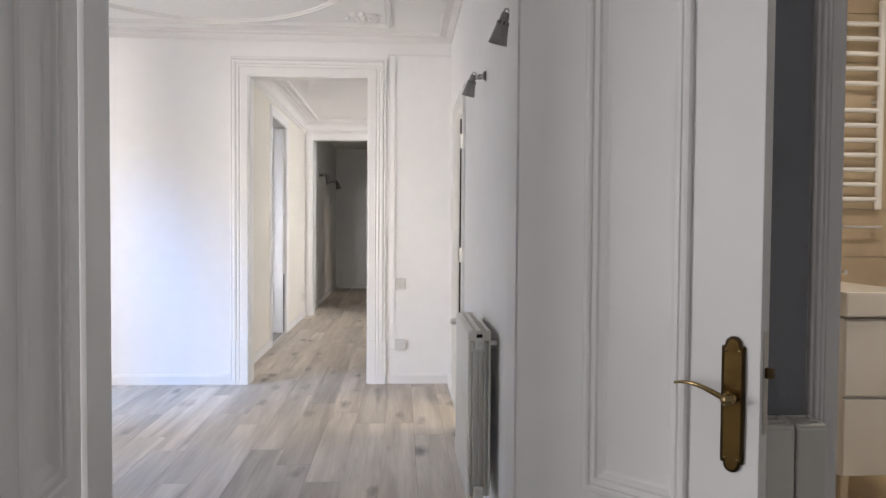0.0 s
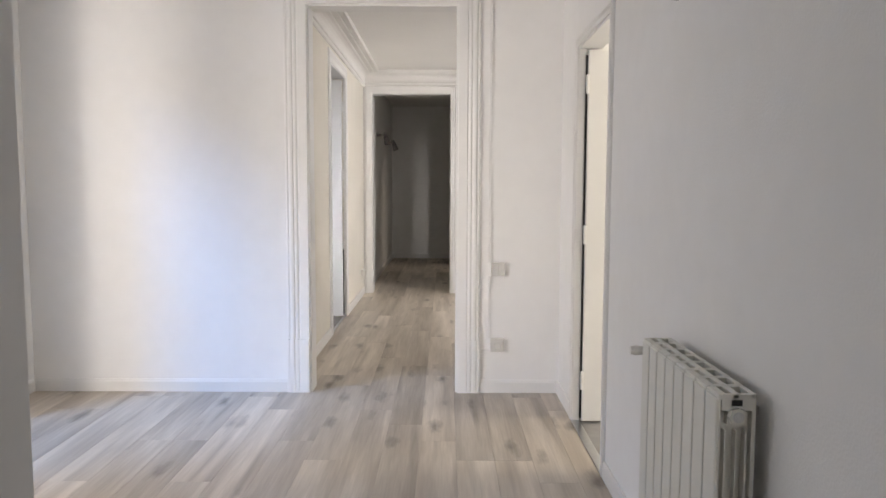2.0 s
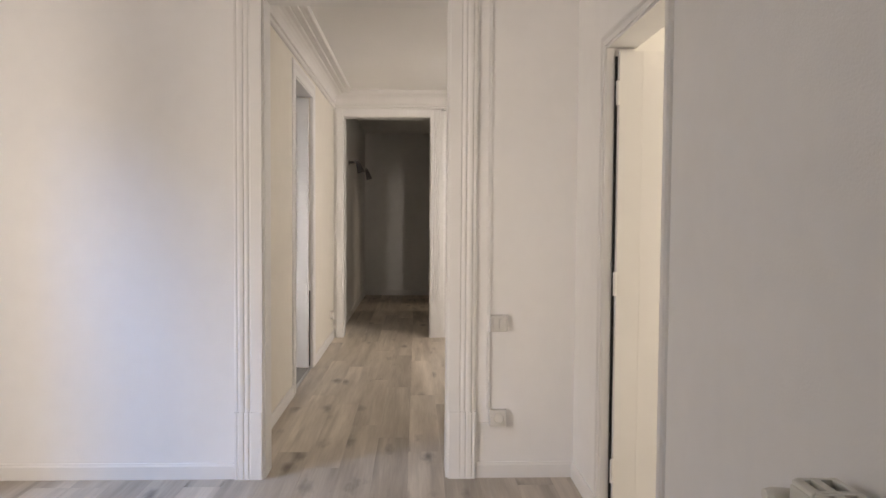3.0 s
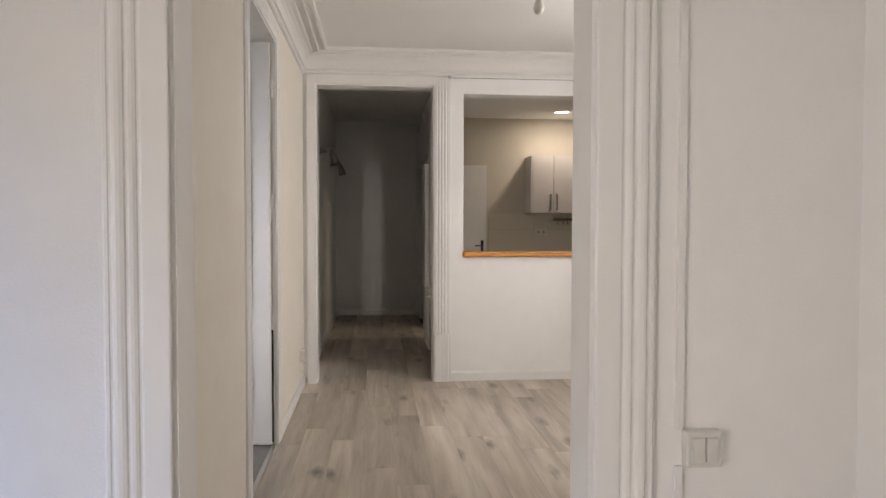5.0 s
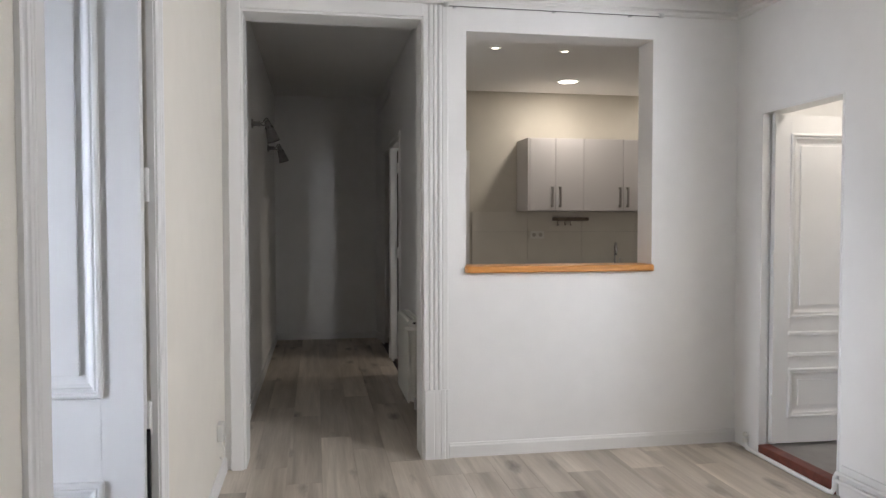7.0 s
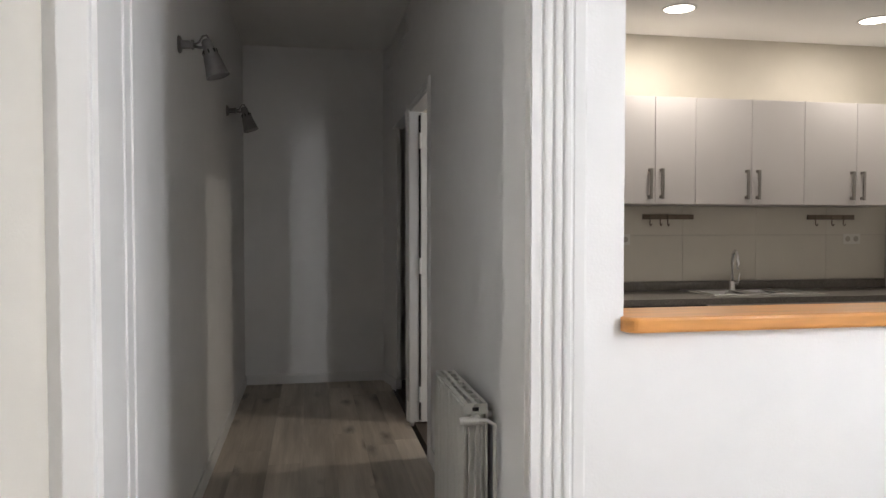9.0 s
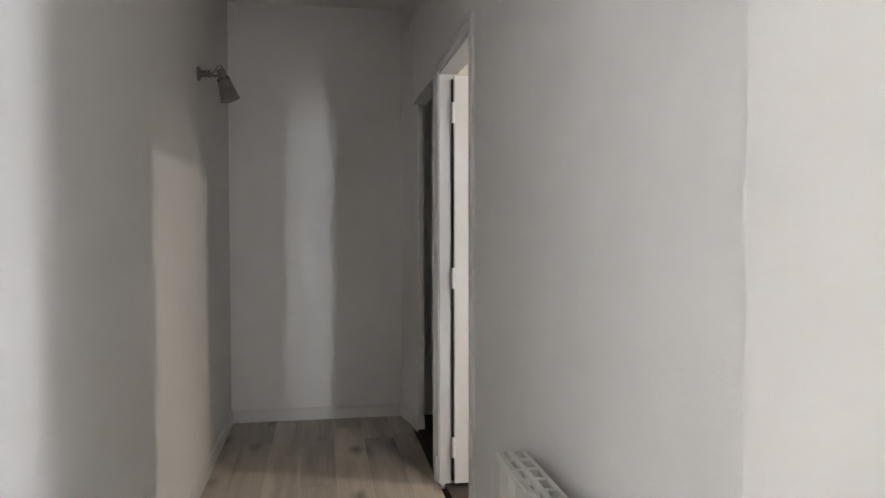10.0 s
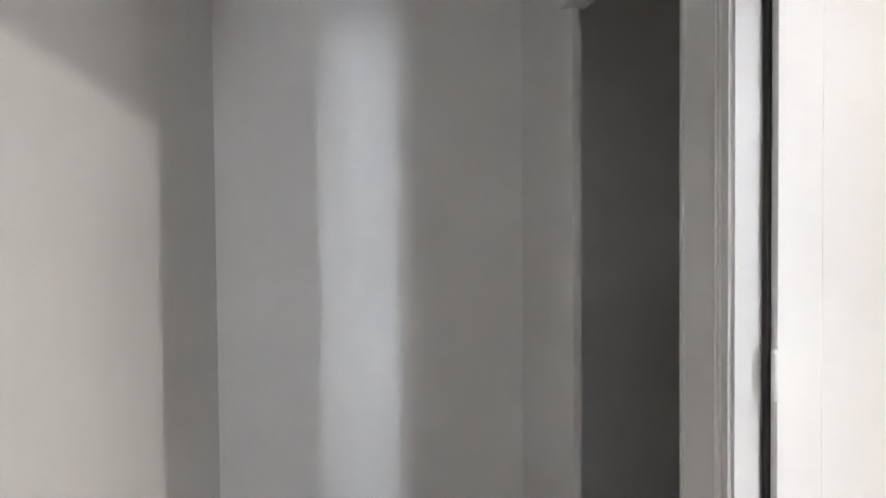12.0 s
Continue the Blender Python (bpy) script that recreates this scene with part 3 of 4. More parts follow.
def brass_handle(door, x, z, side, reach):
    """Long backplate with lobed ends and a curved lever; side: -1 for the -y face."""
    half = [(0.0225, 0.0), (0.0225, 0.112), (0.0215, 0.115), (0.0165, 0.1155), (0.0160, 0.118)]
    half += [(0.0160 * math.cos(a), 0.118 + 0.016 * math.sin(a)) for a in [math.pi / 2 * k / 6 for k in range(1, 7)]]
    right = [(u, -v) for u, v in half[:0:-1]] + half
    outline = right + [(-u, v) for u, v in right[-2:0:-1]]
    n = len(outline)
    y0 = side * 0.022
    bm = bmesh.new()
    lo = [bm.verts.new((x + u, y0, z + v)) for u, v in outline]
    mid = [bm.verts.new((x + u, y0 + side * 0.006, z + v)) for u, v in outline]
    hi = [bm.verts.new((x + u * 0.80, y0 + side * 0.0075, z + v * 0.97)) for u, v in outline]
    for a, b in ((lo, mid), (mid, hi)):
        for i in range(n):
            bm.faces.new((a[i], a[(i + 1) % n], b[(i + 1) % n], b[i]))
    bm.faces.new(hi)
    plate = part("backplate", bm, BRONZE, door, "dark bronzed backplate with stepped round ends")
    bm = bmesh.new()
    lo = [bm.verts.new((x + u * 0.78, y0 + side * 0.0072, z + v * 0.965)) for u, v in outline]
    hi = [bm.verts.new((x + u * 0.72, y0 + side * 0.0090, z + v * 0.955)) for u, v in outline]
    for i in range(n):
        bm.faces.new((lo[i], lo[(i + 1) % n], hi[(i + 1) % n], hi[i]))
    bm.faces.new(hi)
    part("raised_field", bm, BRASS, plate, "polished aged brass field")
    bm = bmesh.new()
    zc = z + 0.014
    rod(bm, (x, y0, zc), (x, y0 + side * 0.030, zc), 0.013, 0.011)
    bmesh.ops.create_uvsphere(bm, u_segments=18, v_segments=12, radius=0.0125, matrix=Matrix.Translation((x, y0 + side * 0.034, zc)))
    pts = []
    for k in range(13):
        t = k / 12
        pts.append((x + reach * t, y0 + side * (0.036 + 0.008 * math.sin(math.pi * t)), zc + 0.024 * math.sin(math.pi * 0.72 * t)))
    for k in range(12):
        rod(bm, pts[k], pts[k + 1], 0.0062 - 0.00028 * k, 0.0062 - 0.00028 * (k + 1), seg=12, caps=k == 11)
    part("lever", bm, PALEBRASS, door, "curved worn brass lever", smooth=True)
    for sz in (-1, 1):
        for u in (-1, 1):
            bm = bmesh.new()
            bmesh.ops.create_uvsphere(bm, u_segments=10, v_segments=6, radius=0.0034, matrix=Matrix.Translation((x + u * 0.0125, y0 + side * 0.008, z + sz * 0.106)))
            part("screw", bm, PALEBRASS, plate, "worn brass screw", smooth=True)


# double door between the entry room and the salon, both leaves folded back towards the entry
TALL = [(0.20, 0.60), (0.73, 2.38)]
right_leaf = panel_door("door_double_right", (1.560, 2.732, 0), -46.0, 0.58, 2.50, "open white panelled leaf with brass lever handle", TALL, thick=0.044, group="double door", stile=0.15, hinge_stile=0.20, raised=False)
brass_handle(right_leaf, 0.530, 0.974, -1, -0.105)
bm = boxes((0.578, -0.010, 0.92, 0.583, 0.010, 1.12))
part("lock_face", bm, STEEL, right_leaf, "steel lock face")
bm = bmesh.new()
box(bm, 0.582, -0.006, 1.03, 0.598, 0.006, 1.05)
part("latch", bm, BRONZE, right_leaf, "dark latch tongue")
left_leaf = panel_door("door_double_left", (0.468, 2.735, 0), -84.0, 0.50, 2.50, "open white panelled leaf with strike plate", TALL, thick=0.044, group="double door", stile=0.15, hinge_stile=0.11, raised=False, mould=1.8)
bm = boxes((0.500, -0.022, 0.985, 0.503, 0.006, 1.045))
strike = part("strike_plate", bm, PLASTIC, left_leaf, "pale painted strike plate")
part("strike_hole", boxes((0.5025, -0.012, 1.0, 0.5045, 0.002, 1.032)), DARK, strike)
jamb_lining("door_lining", "y", 2.755, 2.905, 0.485, 1.557, 2.55)
casing("trim_entry", "y", 2.90, 1, 0.485, 1.557, 2.55, casing_profile(0.09, 0.02), "white casing on salon side of double door")

LH, HS = (0.16, 0.62, 0.78), (0.25, 1.1, 1.95)
# bedroom door off the salon
panel_door("door_bedroom", (1.704, 6.388, 0), 1.5, 0.76, 2.14, "open plain white bedroom door", [], hinges=HS)
jamb_lining("door_lining", "x", 1.655, 1.785, 5.62, 6.42, 2.17, rebate=(1.655, 1.692))
casing("trim_bedroom", "x", 1.66, -1, 5.62, 6.42, 2.17, casing_profile(0.055, 0.018), "slim white casing round bedroom door")
structure("threshold_bedroom", boxes((1.645, 5.632, -0.02, 1.695, 6.408, 0.006), bevel=0.003), STEEL, "thin dark metal threshold strip", "threshold")
# study door off the dining room
panel_door("door_study", (-0.178, 9.838, 0), 178.0, 0.92, 2.47, "open white panelled side room door", [(0.16, 0.56), (0.84, 2.34)], stile=0.13, hinges=(0.3, 0.75, 1.5, 2.2))
jamb_lining("door_lining", "x", -0.275, -0.145, 8.90, 9.87, 2.50, rebate=(-0.166, -0.145))
casing("trim_study", "x", -0.15, 1, 8.90, 9.87, 2.50, casing_profile(0.115, 0.017), "moulded white casing round side room door")
structure("threshold_study", boxes((-0.18, 8.912, -0.02, -0.155, 9.858, 0.005), bevel=0.002), STEEL, "thin dark threshold strip", "threshold")
# washroom door off the dining room
panel_door("door_wc", (3.018, 11.298, 0.062), -1.0, 0.64, 1.955, "open cream-white panelled washroom door", [(0.17, 0.45), (0.77, 1.84)], hinges=HS, rails=(0.54, 0.665))
jamb_lining("door_lining", "x", 2.960, 3.090, 10.65, 11.33, 2.04, rebate=(2.960, 3.006))
structure("threshold_wc", boxes((2.955, 10.662, 0.0, 3.03, 11.318, 0.062), bevel=0.006), REDWOOD, "red-brown wooden threshold step", "threshold")
# kitchen door off the corridor
kd = panel_door("door_kitchen", (1.187, 14.786, 0), 0.5, 0.74, 2.145, "open plain white kitchen door with dark handle", [], hinges=(0.2, 1.09, 1.95))
bm = bmesh.new()
box(bm, 0.665, -0.026, 0.98, 0.700, -0.019, 1.16, bevel=0.002)
rod(bm, (0.682, -0.02, 1.09), (0.682, -0.06, 1.09), 0.009)
rod(bm, (0.688, -0.055, 1.09), (0.585, -0.055, 1.09), 0.008)
part("handle", bm, BLACK, kd, "black lever handle")
jamb_lining("door_lining", "x", 1.115, 1.210, 14.02, 14.82, 2.17, rebate=(1.115, 1.176))
casing("trim_kitchen", "x", 1.12, -1, 14.02, 14.82, 2.17, casing_profile(0.062, 0.018), "slim white casing round kitchen door")
plinth(1.096, 1.12, 14.826, 14.895, 0.14)
structure("trim_store_opening", boxes((1.114, 15.028, 0, 1.206, 15.040, 2.195), (1.114, 15.04, 2.183, 1.206, 15.90, 2.195)), GLOSS, "thin white lining of dark opening", "door lining")
# dark strips that paint in the shade of the gaps beside the leaves
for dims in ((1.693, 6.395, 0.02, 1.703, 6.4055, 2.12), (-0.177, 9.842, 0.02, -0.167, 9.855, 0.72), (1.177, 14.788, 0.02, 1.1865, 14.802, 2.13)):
    structure("trim_gap_shade", boxes(dims), DARK, "dark strip painted in for the shaded gap in the door rebate", "door seal")
# bathroom doorway
jamb_lining("door_lining", "y", 2.755, 2.905, 2.375, 3.12, 2.12)
casing("trim_bathroom", "y", 2.76, -1, 2.375, 3.12, 2.12, casing_profile(0.07, 0.02), "white casing round bathroom doorway")

# ---- radiators ----


def radiator(at, turn, n, height, label, valve_far=True):
    """Runs along +x from the origin (wall side at y = 0, front towards -y), bottom at z = 0."""
    ob = thing("radiator", at, label, "radiator", "cast aluminium radiators", turn=turn)
    p, d = 0.08, 0.095
    b0 = -0.035
    for i in range(n):
        x = i * p
        bm = bmesh.new()
        box(bm, x + 0.003, b0 - d, 0.012, x + p - 0.003, b0 - d + 0.012, height - 0.010, bevel=0.005)
        box(bm, x + 0.006, b0 - 0.010, 0.03, x + p - 0.006, b0, height - 0.004, bevel=0.002)
        box(bm, x + 0.026, b0 - d + 0.010, 0.02, x + 0.054, b0 - 0.008, height - 0.05)
        for f in (0.022, 0.048, 0.070):
            box(bm, x + 0.004, b0 - d + f, 0.06, x + p - 0.004, b0 - d + f + 0.004, height - 0.09)
        for z0, z1 in ((height - 0.075, height - 0.03), (0.02, 0.065)):
            box(bm, x, b0 - 0.068, z0, x + p, b0 - 0.028, z1, bevel=0.004)
        # top grille: three bars and the webs between the sections
        box(bm, x + 0.002, b0 - d + 0.004, height - 0.016, x + p - 0.002, b0 - d + 0.026, height - 0.002, bevel=0.004)
        box(bm, x + 0.001, b0 - 0.058, height - 0.014, x + p - 0.001, b0 - 0.040, height, bevel=0.003)
        box(bm, x + 0.001, b0 - 0.016, height - 0.012, x + p - 0.001, b0 - 0.002, height, bevel=0.003)
        box(bm, x + 0.001, b0 - d + 0.012, height - 0.04, x + 0.011, b0 - 0.006, height - 0.001)
        box(bm, x + p - 0.011, b0 - d + 0.012, height - 0.04, x + p - 0.001, b0 - 0.006, height - 0.001)
        part("section", bm, RAD, ob)
    for x, s in ((0, -1), (n * p, 1)):
        bm = bmesh.new()
        rod(bm, (x - s * 0.004, b0 - 0.048, height - 0.052), (x + s * 0.012, b0 - 0.048, height - 0.052), 0.021, seg=8)
        plug = part("end_plug", bm, RAD if s > 0 else STEEL, ob, "round end plug")
        if s > 0:
            bm = bmesh.new()
            rod(bm, (x + 0.011, b0 - 0.048, height - 0.052), (x + 0.0135, b0 - 0.048, height - 0.052), 0.013)
            part("plug_centre", bm, STEEL, plug, "dull steel plug centre")
            bm = bmesh.new()
            box(bm, x - 0.001, b0 - 0.060, height - 0.028, x + 0.003, b0 - 0.036, height - 0.014, bevel=0.001)
            part("air_vent", bm, DARK, plug, "black vent slot")
    xv = n * p if valve_far else 0
    s = 1 if valve_far else -1
    bm = bmesh.new()
    rod(bm, (xv, b0 - 0.048, 0.043), (xv + s * 0.05, b0 - 0.048, 0.043), 0.012)
    rod(bm, (xv + s * 0.05, b0 - 0.048, 0.055), (xv + s * 0.05, b0 - 0.048, -0.02), 0.010)
    part("return_valve", bm, STEEL, ob, "small nickel return valve")
    bm = bmesh.new()
    rod(bm, (xv, b0 - 0.048, height - 0.052), (xv + s * 0.045, b0 - 0.048, height - 0.052), 0.013)
    rod(bm, (xv + s * 0.045, b0 - 0.048, height - 0.052), (xv + s * 0.045, b0 - 0.105, height - 0.052), 0.012, 0.016)
    rod(bm, (xv + s * 0.045, b0 - 0.105, height - 0.052), (xv + s * 0.045, b0 - 0.120, height - 0.052), 0.016, 0.013)
    part("valve", bm, PLASTIC, ob, "pale radiator valve knob")
    for xx in (p, (n - 1) * p):
        part("wall_bracket", boxes((xx - 0.012, b0 - 0.03, height - 0.07, xx + 0.012, -0.001, height - 0.05)), STEEL, ob)
    return ob


radiator((1.66, 4.515, 0.185), -90, 8, 0.71, "cream-white aluminium radiator on salon wall", valve_far=False)
hall_rad = radiator((1.12, 13.09, 0.105), -90, 8, 0.60, "cream-white aluminium radiator on corridor wall")
bm = bmesh.new()
tube(bm, [(0.685, -0.083, 0.548), (0.685, -0.05, 0.548), (0.686, -0.022, 0.53), (0.686, -0.020, 0.45), (0.686, -0.020, 0.05), (0.686, -0.020, -0.06), (0.69, -0.018, -0.10)], 0.008)
part("riser_pipe", bm, PLASTIC, hall_rad, "white painted riser pipe", smooth=True)
radiator((2.125, 2.754, 0.14), 0, 2, 0.71, "narrow cream-white radiator beside bathroom doorway", valve_far=False)

# ---- wall spotlights ----


def sconce(at, turn, label, size=1.0):
    """Swivel spotlight; wall at x = 0, reaching along +x."""
    ob = thing("wall_spotlight", at, label, "wall lamp", "swivel wall spotlights", turn=turn)
    ob.scale = (size, size, size)
    bm = bmesh.new()
    lathe(bm, ((0, 0), (0.036, 0), (0.038, 0.004), (0.034, 0.010), (0.020, 0.014), (0.0, 0.015)), pose(0, 0, 0, 0, 90, 0))
    part("wall_plate", bm, LAMPGREY, ob, smooth=True)
    bm = bmesh.new()
    rod(bm, (0.012, 0, 0), (0.055, 0, 0), 0.019, 0.017)
    rod(bm, (0.055, 0, 0), (0.064, 0, 0), 0.021, 0.021)
    part("stem", bm, LAMPGREY, ob)
    bm = bmesh.new()
    tube(bm, [(0.062, 0, 0.0), (0.085, 0, 0.010), (0.102, 0, 0.038), (0.118, 0, 0.042), (0.132, 0, 0.020)], 0.0045)
    tube(bm, [(0.062, 0, -0.006), (0.09, 0, -0.012), (0.118, 0, -0.008)], 0.006)
    part("arm", bm, LAMPGREY, ob, smooth=True)
    tilt = pose(0.118, 0, 0.012, 0, 162, 0)
    bm = bmesh.new()
    lathe(bm, ((0.0, -0.012), (0.016, -0.012), (0.022, -0.004), (0.024, 0.028), (0.029, 0.036), (0.036, 0.070), (0.045, 0.125), (0.051, 0.152), (0.0525, 0.154), (0.050, 0.154), (0.043, 0.124), (0.033, 0.070), (0.026, 0.038), (0.0, 0.034)), tilt)
    part("shade", bm, LAMPGREY, ob, "perforated tapered metal shade", smooth=True)
    for k in range(8):
        bm = bmesh.new()
        a = 2 * math.pi * k / 8
        m = tilt @ Matrix.Rotation(a, 4, "Z") @ Matrix.Translation((0.0312, 0, 0.046))
        bmesh.ops.create_cube(bm, size=1.0, matrix=m @ Matrix.Diagonal((0.004, 0.006, 0.018, 1)))
        part("vent_slot", bm, DARK, ob)
    return ob


sconce((-0.12, 13.14, 2.150), -4, "grey metal swivel spotlight near corridor mouth")
sconce((-0.12, 14.98, 2.155), -8, "grey metal swivel spotlight deeper in corridor")
sconce((1.66, 3.34, 2.02), 140, "grey metal swivel spotlight above salon radiator", 0.64)
sconce((1.66, 4.44, 2.04), 140, "grey metal swivel spotlight on salon wall", 0.64)

# ---- switches, sockets, trunking ----


def wall_box(name, at, turn, label, category, kind_of):
    """Surface-mounted plate; wall at y = 0, front towards -y."""
    ob = thing(name, at, label, category, turn=turn)
    bm = bmesh.new()
    box(bm, -0.045, -0.034, -0.045, 0.045, 0, 0.045, bevel=0.006)
    part("housing", bm, SWITCH, ob)
    if kind_of == "switch":
        for s in (-1, 1):
            bm = bmesh.new()
            box(bm, s * 0.0165 - 0.015, -0.040, -0.030, s * 0.0165 + 0.015, -0.033, 0.030, bevel=0.003)
            part("rocker", bm, SWITCH, ob)
    else:
        bm = bmesh.new()
        lathe(bm, ((0.030, 0.034), (0.030, 0.038), (0.0245, 0.039), (0.0225, 0.036), (0.020, 0.022), (0, 0.022)), pose(0, 0, 0, 90, 0, 0))
        well = part("socket_well", bm, SWITCH, ob, "round recessed socket well", smooth=True)
        for s in (-1, 1):
            bm = bmesh.new()
            rod(bm, (s * 0.0095, -0.020, 0), (s * 0.0095, -0.0235, 0), 0.0058, seg=10)
            part("pin_hole", bm, DARK, well)
    return ob


wall_box("light_switch", (1.249, 7.0, 0.836), 0, "white surface-mounted double rocker light switch", "light switch", "switch")
wall_box("power_socket", (1.249, 7.0, 0.328), 0, "white surface-mounted round power socket", "power socket", "socket")
wall_box("power_socket", (-0.15, 11.30, 0.30), 90, "white power socket low on cream wall", "power socket", "socket")
trunk = thing("cable_trunking", (1.195, 7.0, 0), "thin white painted cable trunking beside casing", "cable trunking", kind="structure")
part("trunk", boxes((-0.009, -0.012, 0.37, 0.009, 0, 0.79), (-0.009, -0.012, 0.88, 0.009, 0, 2.73), bevel=0.001), GLOSS, trunk)
part("trunk", boxes((-0.057, -0.010, 2.722, 0.464, 0, 2.736), bevel=0.001), GLOSS, trunk)
part("trunk", boxes((-0.055, -0.011, 0.285, 0.009, 0, 0.297), bevel=0.001), GLOSS, trunk)
cable = thing("loose_cable", (-0.15, 11.30, 0.25), "short white cable hanging below socket", "cable")
bm = bmesh.new()
tube(bm, [(0.02, 0, 0.02), (0.03, -0.01, -0.03), (0.035, -0.03, -0.07), (0.03, -0.06, -0.08), (0.02, -0.08, -0.06)], 0.004)
part("cord", bm, PLASTIC, cable, smooth=True)

# ---- dining room: hatch counter, curtain track, pipes, window, bulb ----
bm = bmesh.new()
box(bm, 1.222, 11.542, 1.092, 2.404, 11.768, 1.132)
vert_edges = [e for e in bm.edges if abs(e.verts[0].co.z - e.verts[1].co.z) > 0.01 and e.verts[0].co.y < 11.65]
bmesh.ops.bevel(bm, geom=vert_edges, offset=0.035, segments=6, affect="EDGES", profile=0.5)
rim = [e for e in bm.edges if abs(e.verts[0].co.z - e.verts[1].co.z) < 0.001 and max(e.verts[0].co.y, e.verts[1].co.y) < 11.76]
bmesh.ops.bevel(bm, geom=rim, offset=0.008, segments=2, affect="EDGES", profile=0.5)
tagged(mesh_object("hatch_counter", bm, BEECH), "orange varnished beech counter in serving hatch", "counter")

track = thing("curtain_track", (1.10, 11.59, 2.640), "slim white curtain track under the cornice", "curtain track")
bm = bmesh.new()
box(bm, 0.0, -0.048, -0.007, 1.33, -0.032, 0.007, bevel=0.002)
part("rail", bm, GLOSS, track)
# shadow line under the rail, put in as a dark strip; no slot is cut
part("slot", boxes((0.01, -0.044, -0.0090, 1.32, -0.036, -0.0065)), DARK, track, "dark strip painted in for the track's shadow line")
for x in (0.004, 1.326):
    bm = bmesh.new()
    rod(bm, (x - 0.014, -0.040, 0), (x + 0.014, -0.040, 0), 0.014)
    part("end_stop", bm, STEEL, track, "small grey end stop", smooth=True)
for x in (0.06, 0.66, 1.14):
    part("bracket", boxes((x - 0.010, -0.032, -0.008, x + 0.010, 0.0, 0.012), bevel=0.002), STEEL, track, "small grey bracket")

pipes = thing("heating_pipes", (2.965, 10.6, 0), "white painted heating pipes along the skirting", "heating pipe", kind="structure")
for z in (0.085, 0.125):
    bm = bmesh.new()
    tube(bm, [(-0.028, -3.3, z), (-0.028, -1.0, z), (-0.028, 0.0, z), (-0.028, 0.03, z - 0.004), (-0.028, 0.045, z - 0.03), (-0.029, 0.047, 0.03)], 0.011)
    part("pipe", bm, GLOSS, pipes, smooth=True)
part("backing_board", boxes((-0.016, -2.40, 0.0, 0, 0.02, 0.165), bevel=0.003), GLOSS, pipes)
bm = bmesh.new()
tube(bm, [(-0.03, 0.047, 0.035), (-0.035, 0.055, 0.016), (-0.04, 0.08, 0.014), (-0.03, 0.72, 0.014), (-0.03, 0.80, 0.016), (-0.03, 0.815, 0.035), (-0.03, 0.82, 0.075), (-0.022, 0.835, 0.088), (0.0, 0.845, 0.09)], 0.012)
part("floor_loop", bm, GLOSS, pipes, "pipe loop on floor before threshold", smooth=True)
for z in (0.05, 0.085):
    bm = bmesh.new()
    rod(bm, (-0.03, 0.815, z), (-0.03, 0.815, z + 0.02), 0.017)
    part("elbow_collar", bm, PLASTIC, pipes)

win = thing("window_dining", (2.965, 9.525, 1.16), "white aluminium casement window with bright glass", "window", kind="structure")
hw = 0.605
bm = bmesh.new()
for d in ((0.02, -hw, 0, 0.085, -hw + 0.05, 1.36), (0.02, hw - 0.05, 0, 0.085, hw, 1.36), (0.02, -hw + 0.05, 0, 0.085, hw - 0.05, 0.05), (0.02, -hw + 0.05, 1.31, 0.085, hw - 0.05, 1.36)):
    box(bm, *d)
part("window_frame", bm, GLOSS, win)
for y0, y1 in ((-hw + 0.045, 0.0), (0.0, hw - 0.045)):
    bm = bmesh.new()
    for d in ((0.005, y0, 0.045, 0.055, y0 + 0.055, 1.315), (0.005, y1 - 0.055, 0.045, 0.055, y1, 1.315), (0.005, y0 + 0.055, 0.045, 0.055, y1 - 0.055, 0.10), (0.005, y0 + 0.055, 1.26, 0.055, y1 - 0.055, 1.315)):
        box(bm, *d)
    sash = part("sash", bm, ALU, win, "grey aluminium sash")
    pane = part("pane", boxes((0.026, y0 + 0.05, 0.095, 0.032, y1 - 0.05, 1.265)), GLASS, sash)
    pane.visible_shadow = False
bm = bmesh.new()
box(bm, -0.008, hw - 0.085, 0.62, 0.005, hw - 0.065, 0.74, bevel=0.003)
rod(bm, (-0.008, hw - 0.075, 0.70), (-0.035, hw - 0.075, 0.70), 0.007)
box(bm, -0.045, hw - 0.084, 0.60, -0.033, hw - 0.066, 0.71, bevel=0.004)
part("window_handle", bm, BLACK, win, "small dark window catch")
bm = bmesh.new()
box(bm, -0.022, -hw - 0.06, -0.04, 0.02, hw + 0.06, 0.0, bevel=0.004)
part("window_sill", bm, GLOSS, win)
bm = bmesh.new()
for d in ((-0.012, -hw - 0.05, 0, 0.0, -hw, 1.41), (-0.012, hw, 0, 0.0, hw + 0.05, 1.41), (-0.012, -hw, 1.36, 0.0, hw, 1.41)):
    box(bm, *d)
part("window_trim", bm, GLOSS, win)

vent = thing("ventilation_box", (2.965, 10.18, 2.45), "small white plastic ventilation box beside the window", "ventilation box")
bm = bmesh.new()
prof = [(0, 0), (-0.10, 0.0)] + [(-0.10 - 0.06 * math.sin(a), 0.06 - 0.06 * math.cos(a)) for a in [math.pi / 2 * k / 6 for k in range(1, 7)]] + [(-0.175, 0.30), (0, 0.30)]
ends = [[bm.verts.new((u, yy, v)) for u, v in prof] for yy in (0.0, 0.22)]
for i in range(len(prof)):
    j = (i + 1) % len(prof)
    bm.faces.new((ends[0][i], ends[0][j], ends[1][j], ends[1][i]))
bm.faces.new(ends[0])
bm.faces.new(ends[1])
part("casing", bm, PLASTIC, vent)
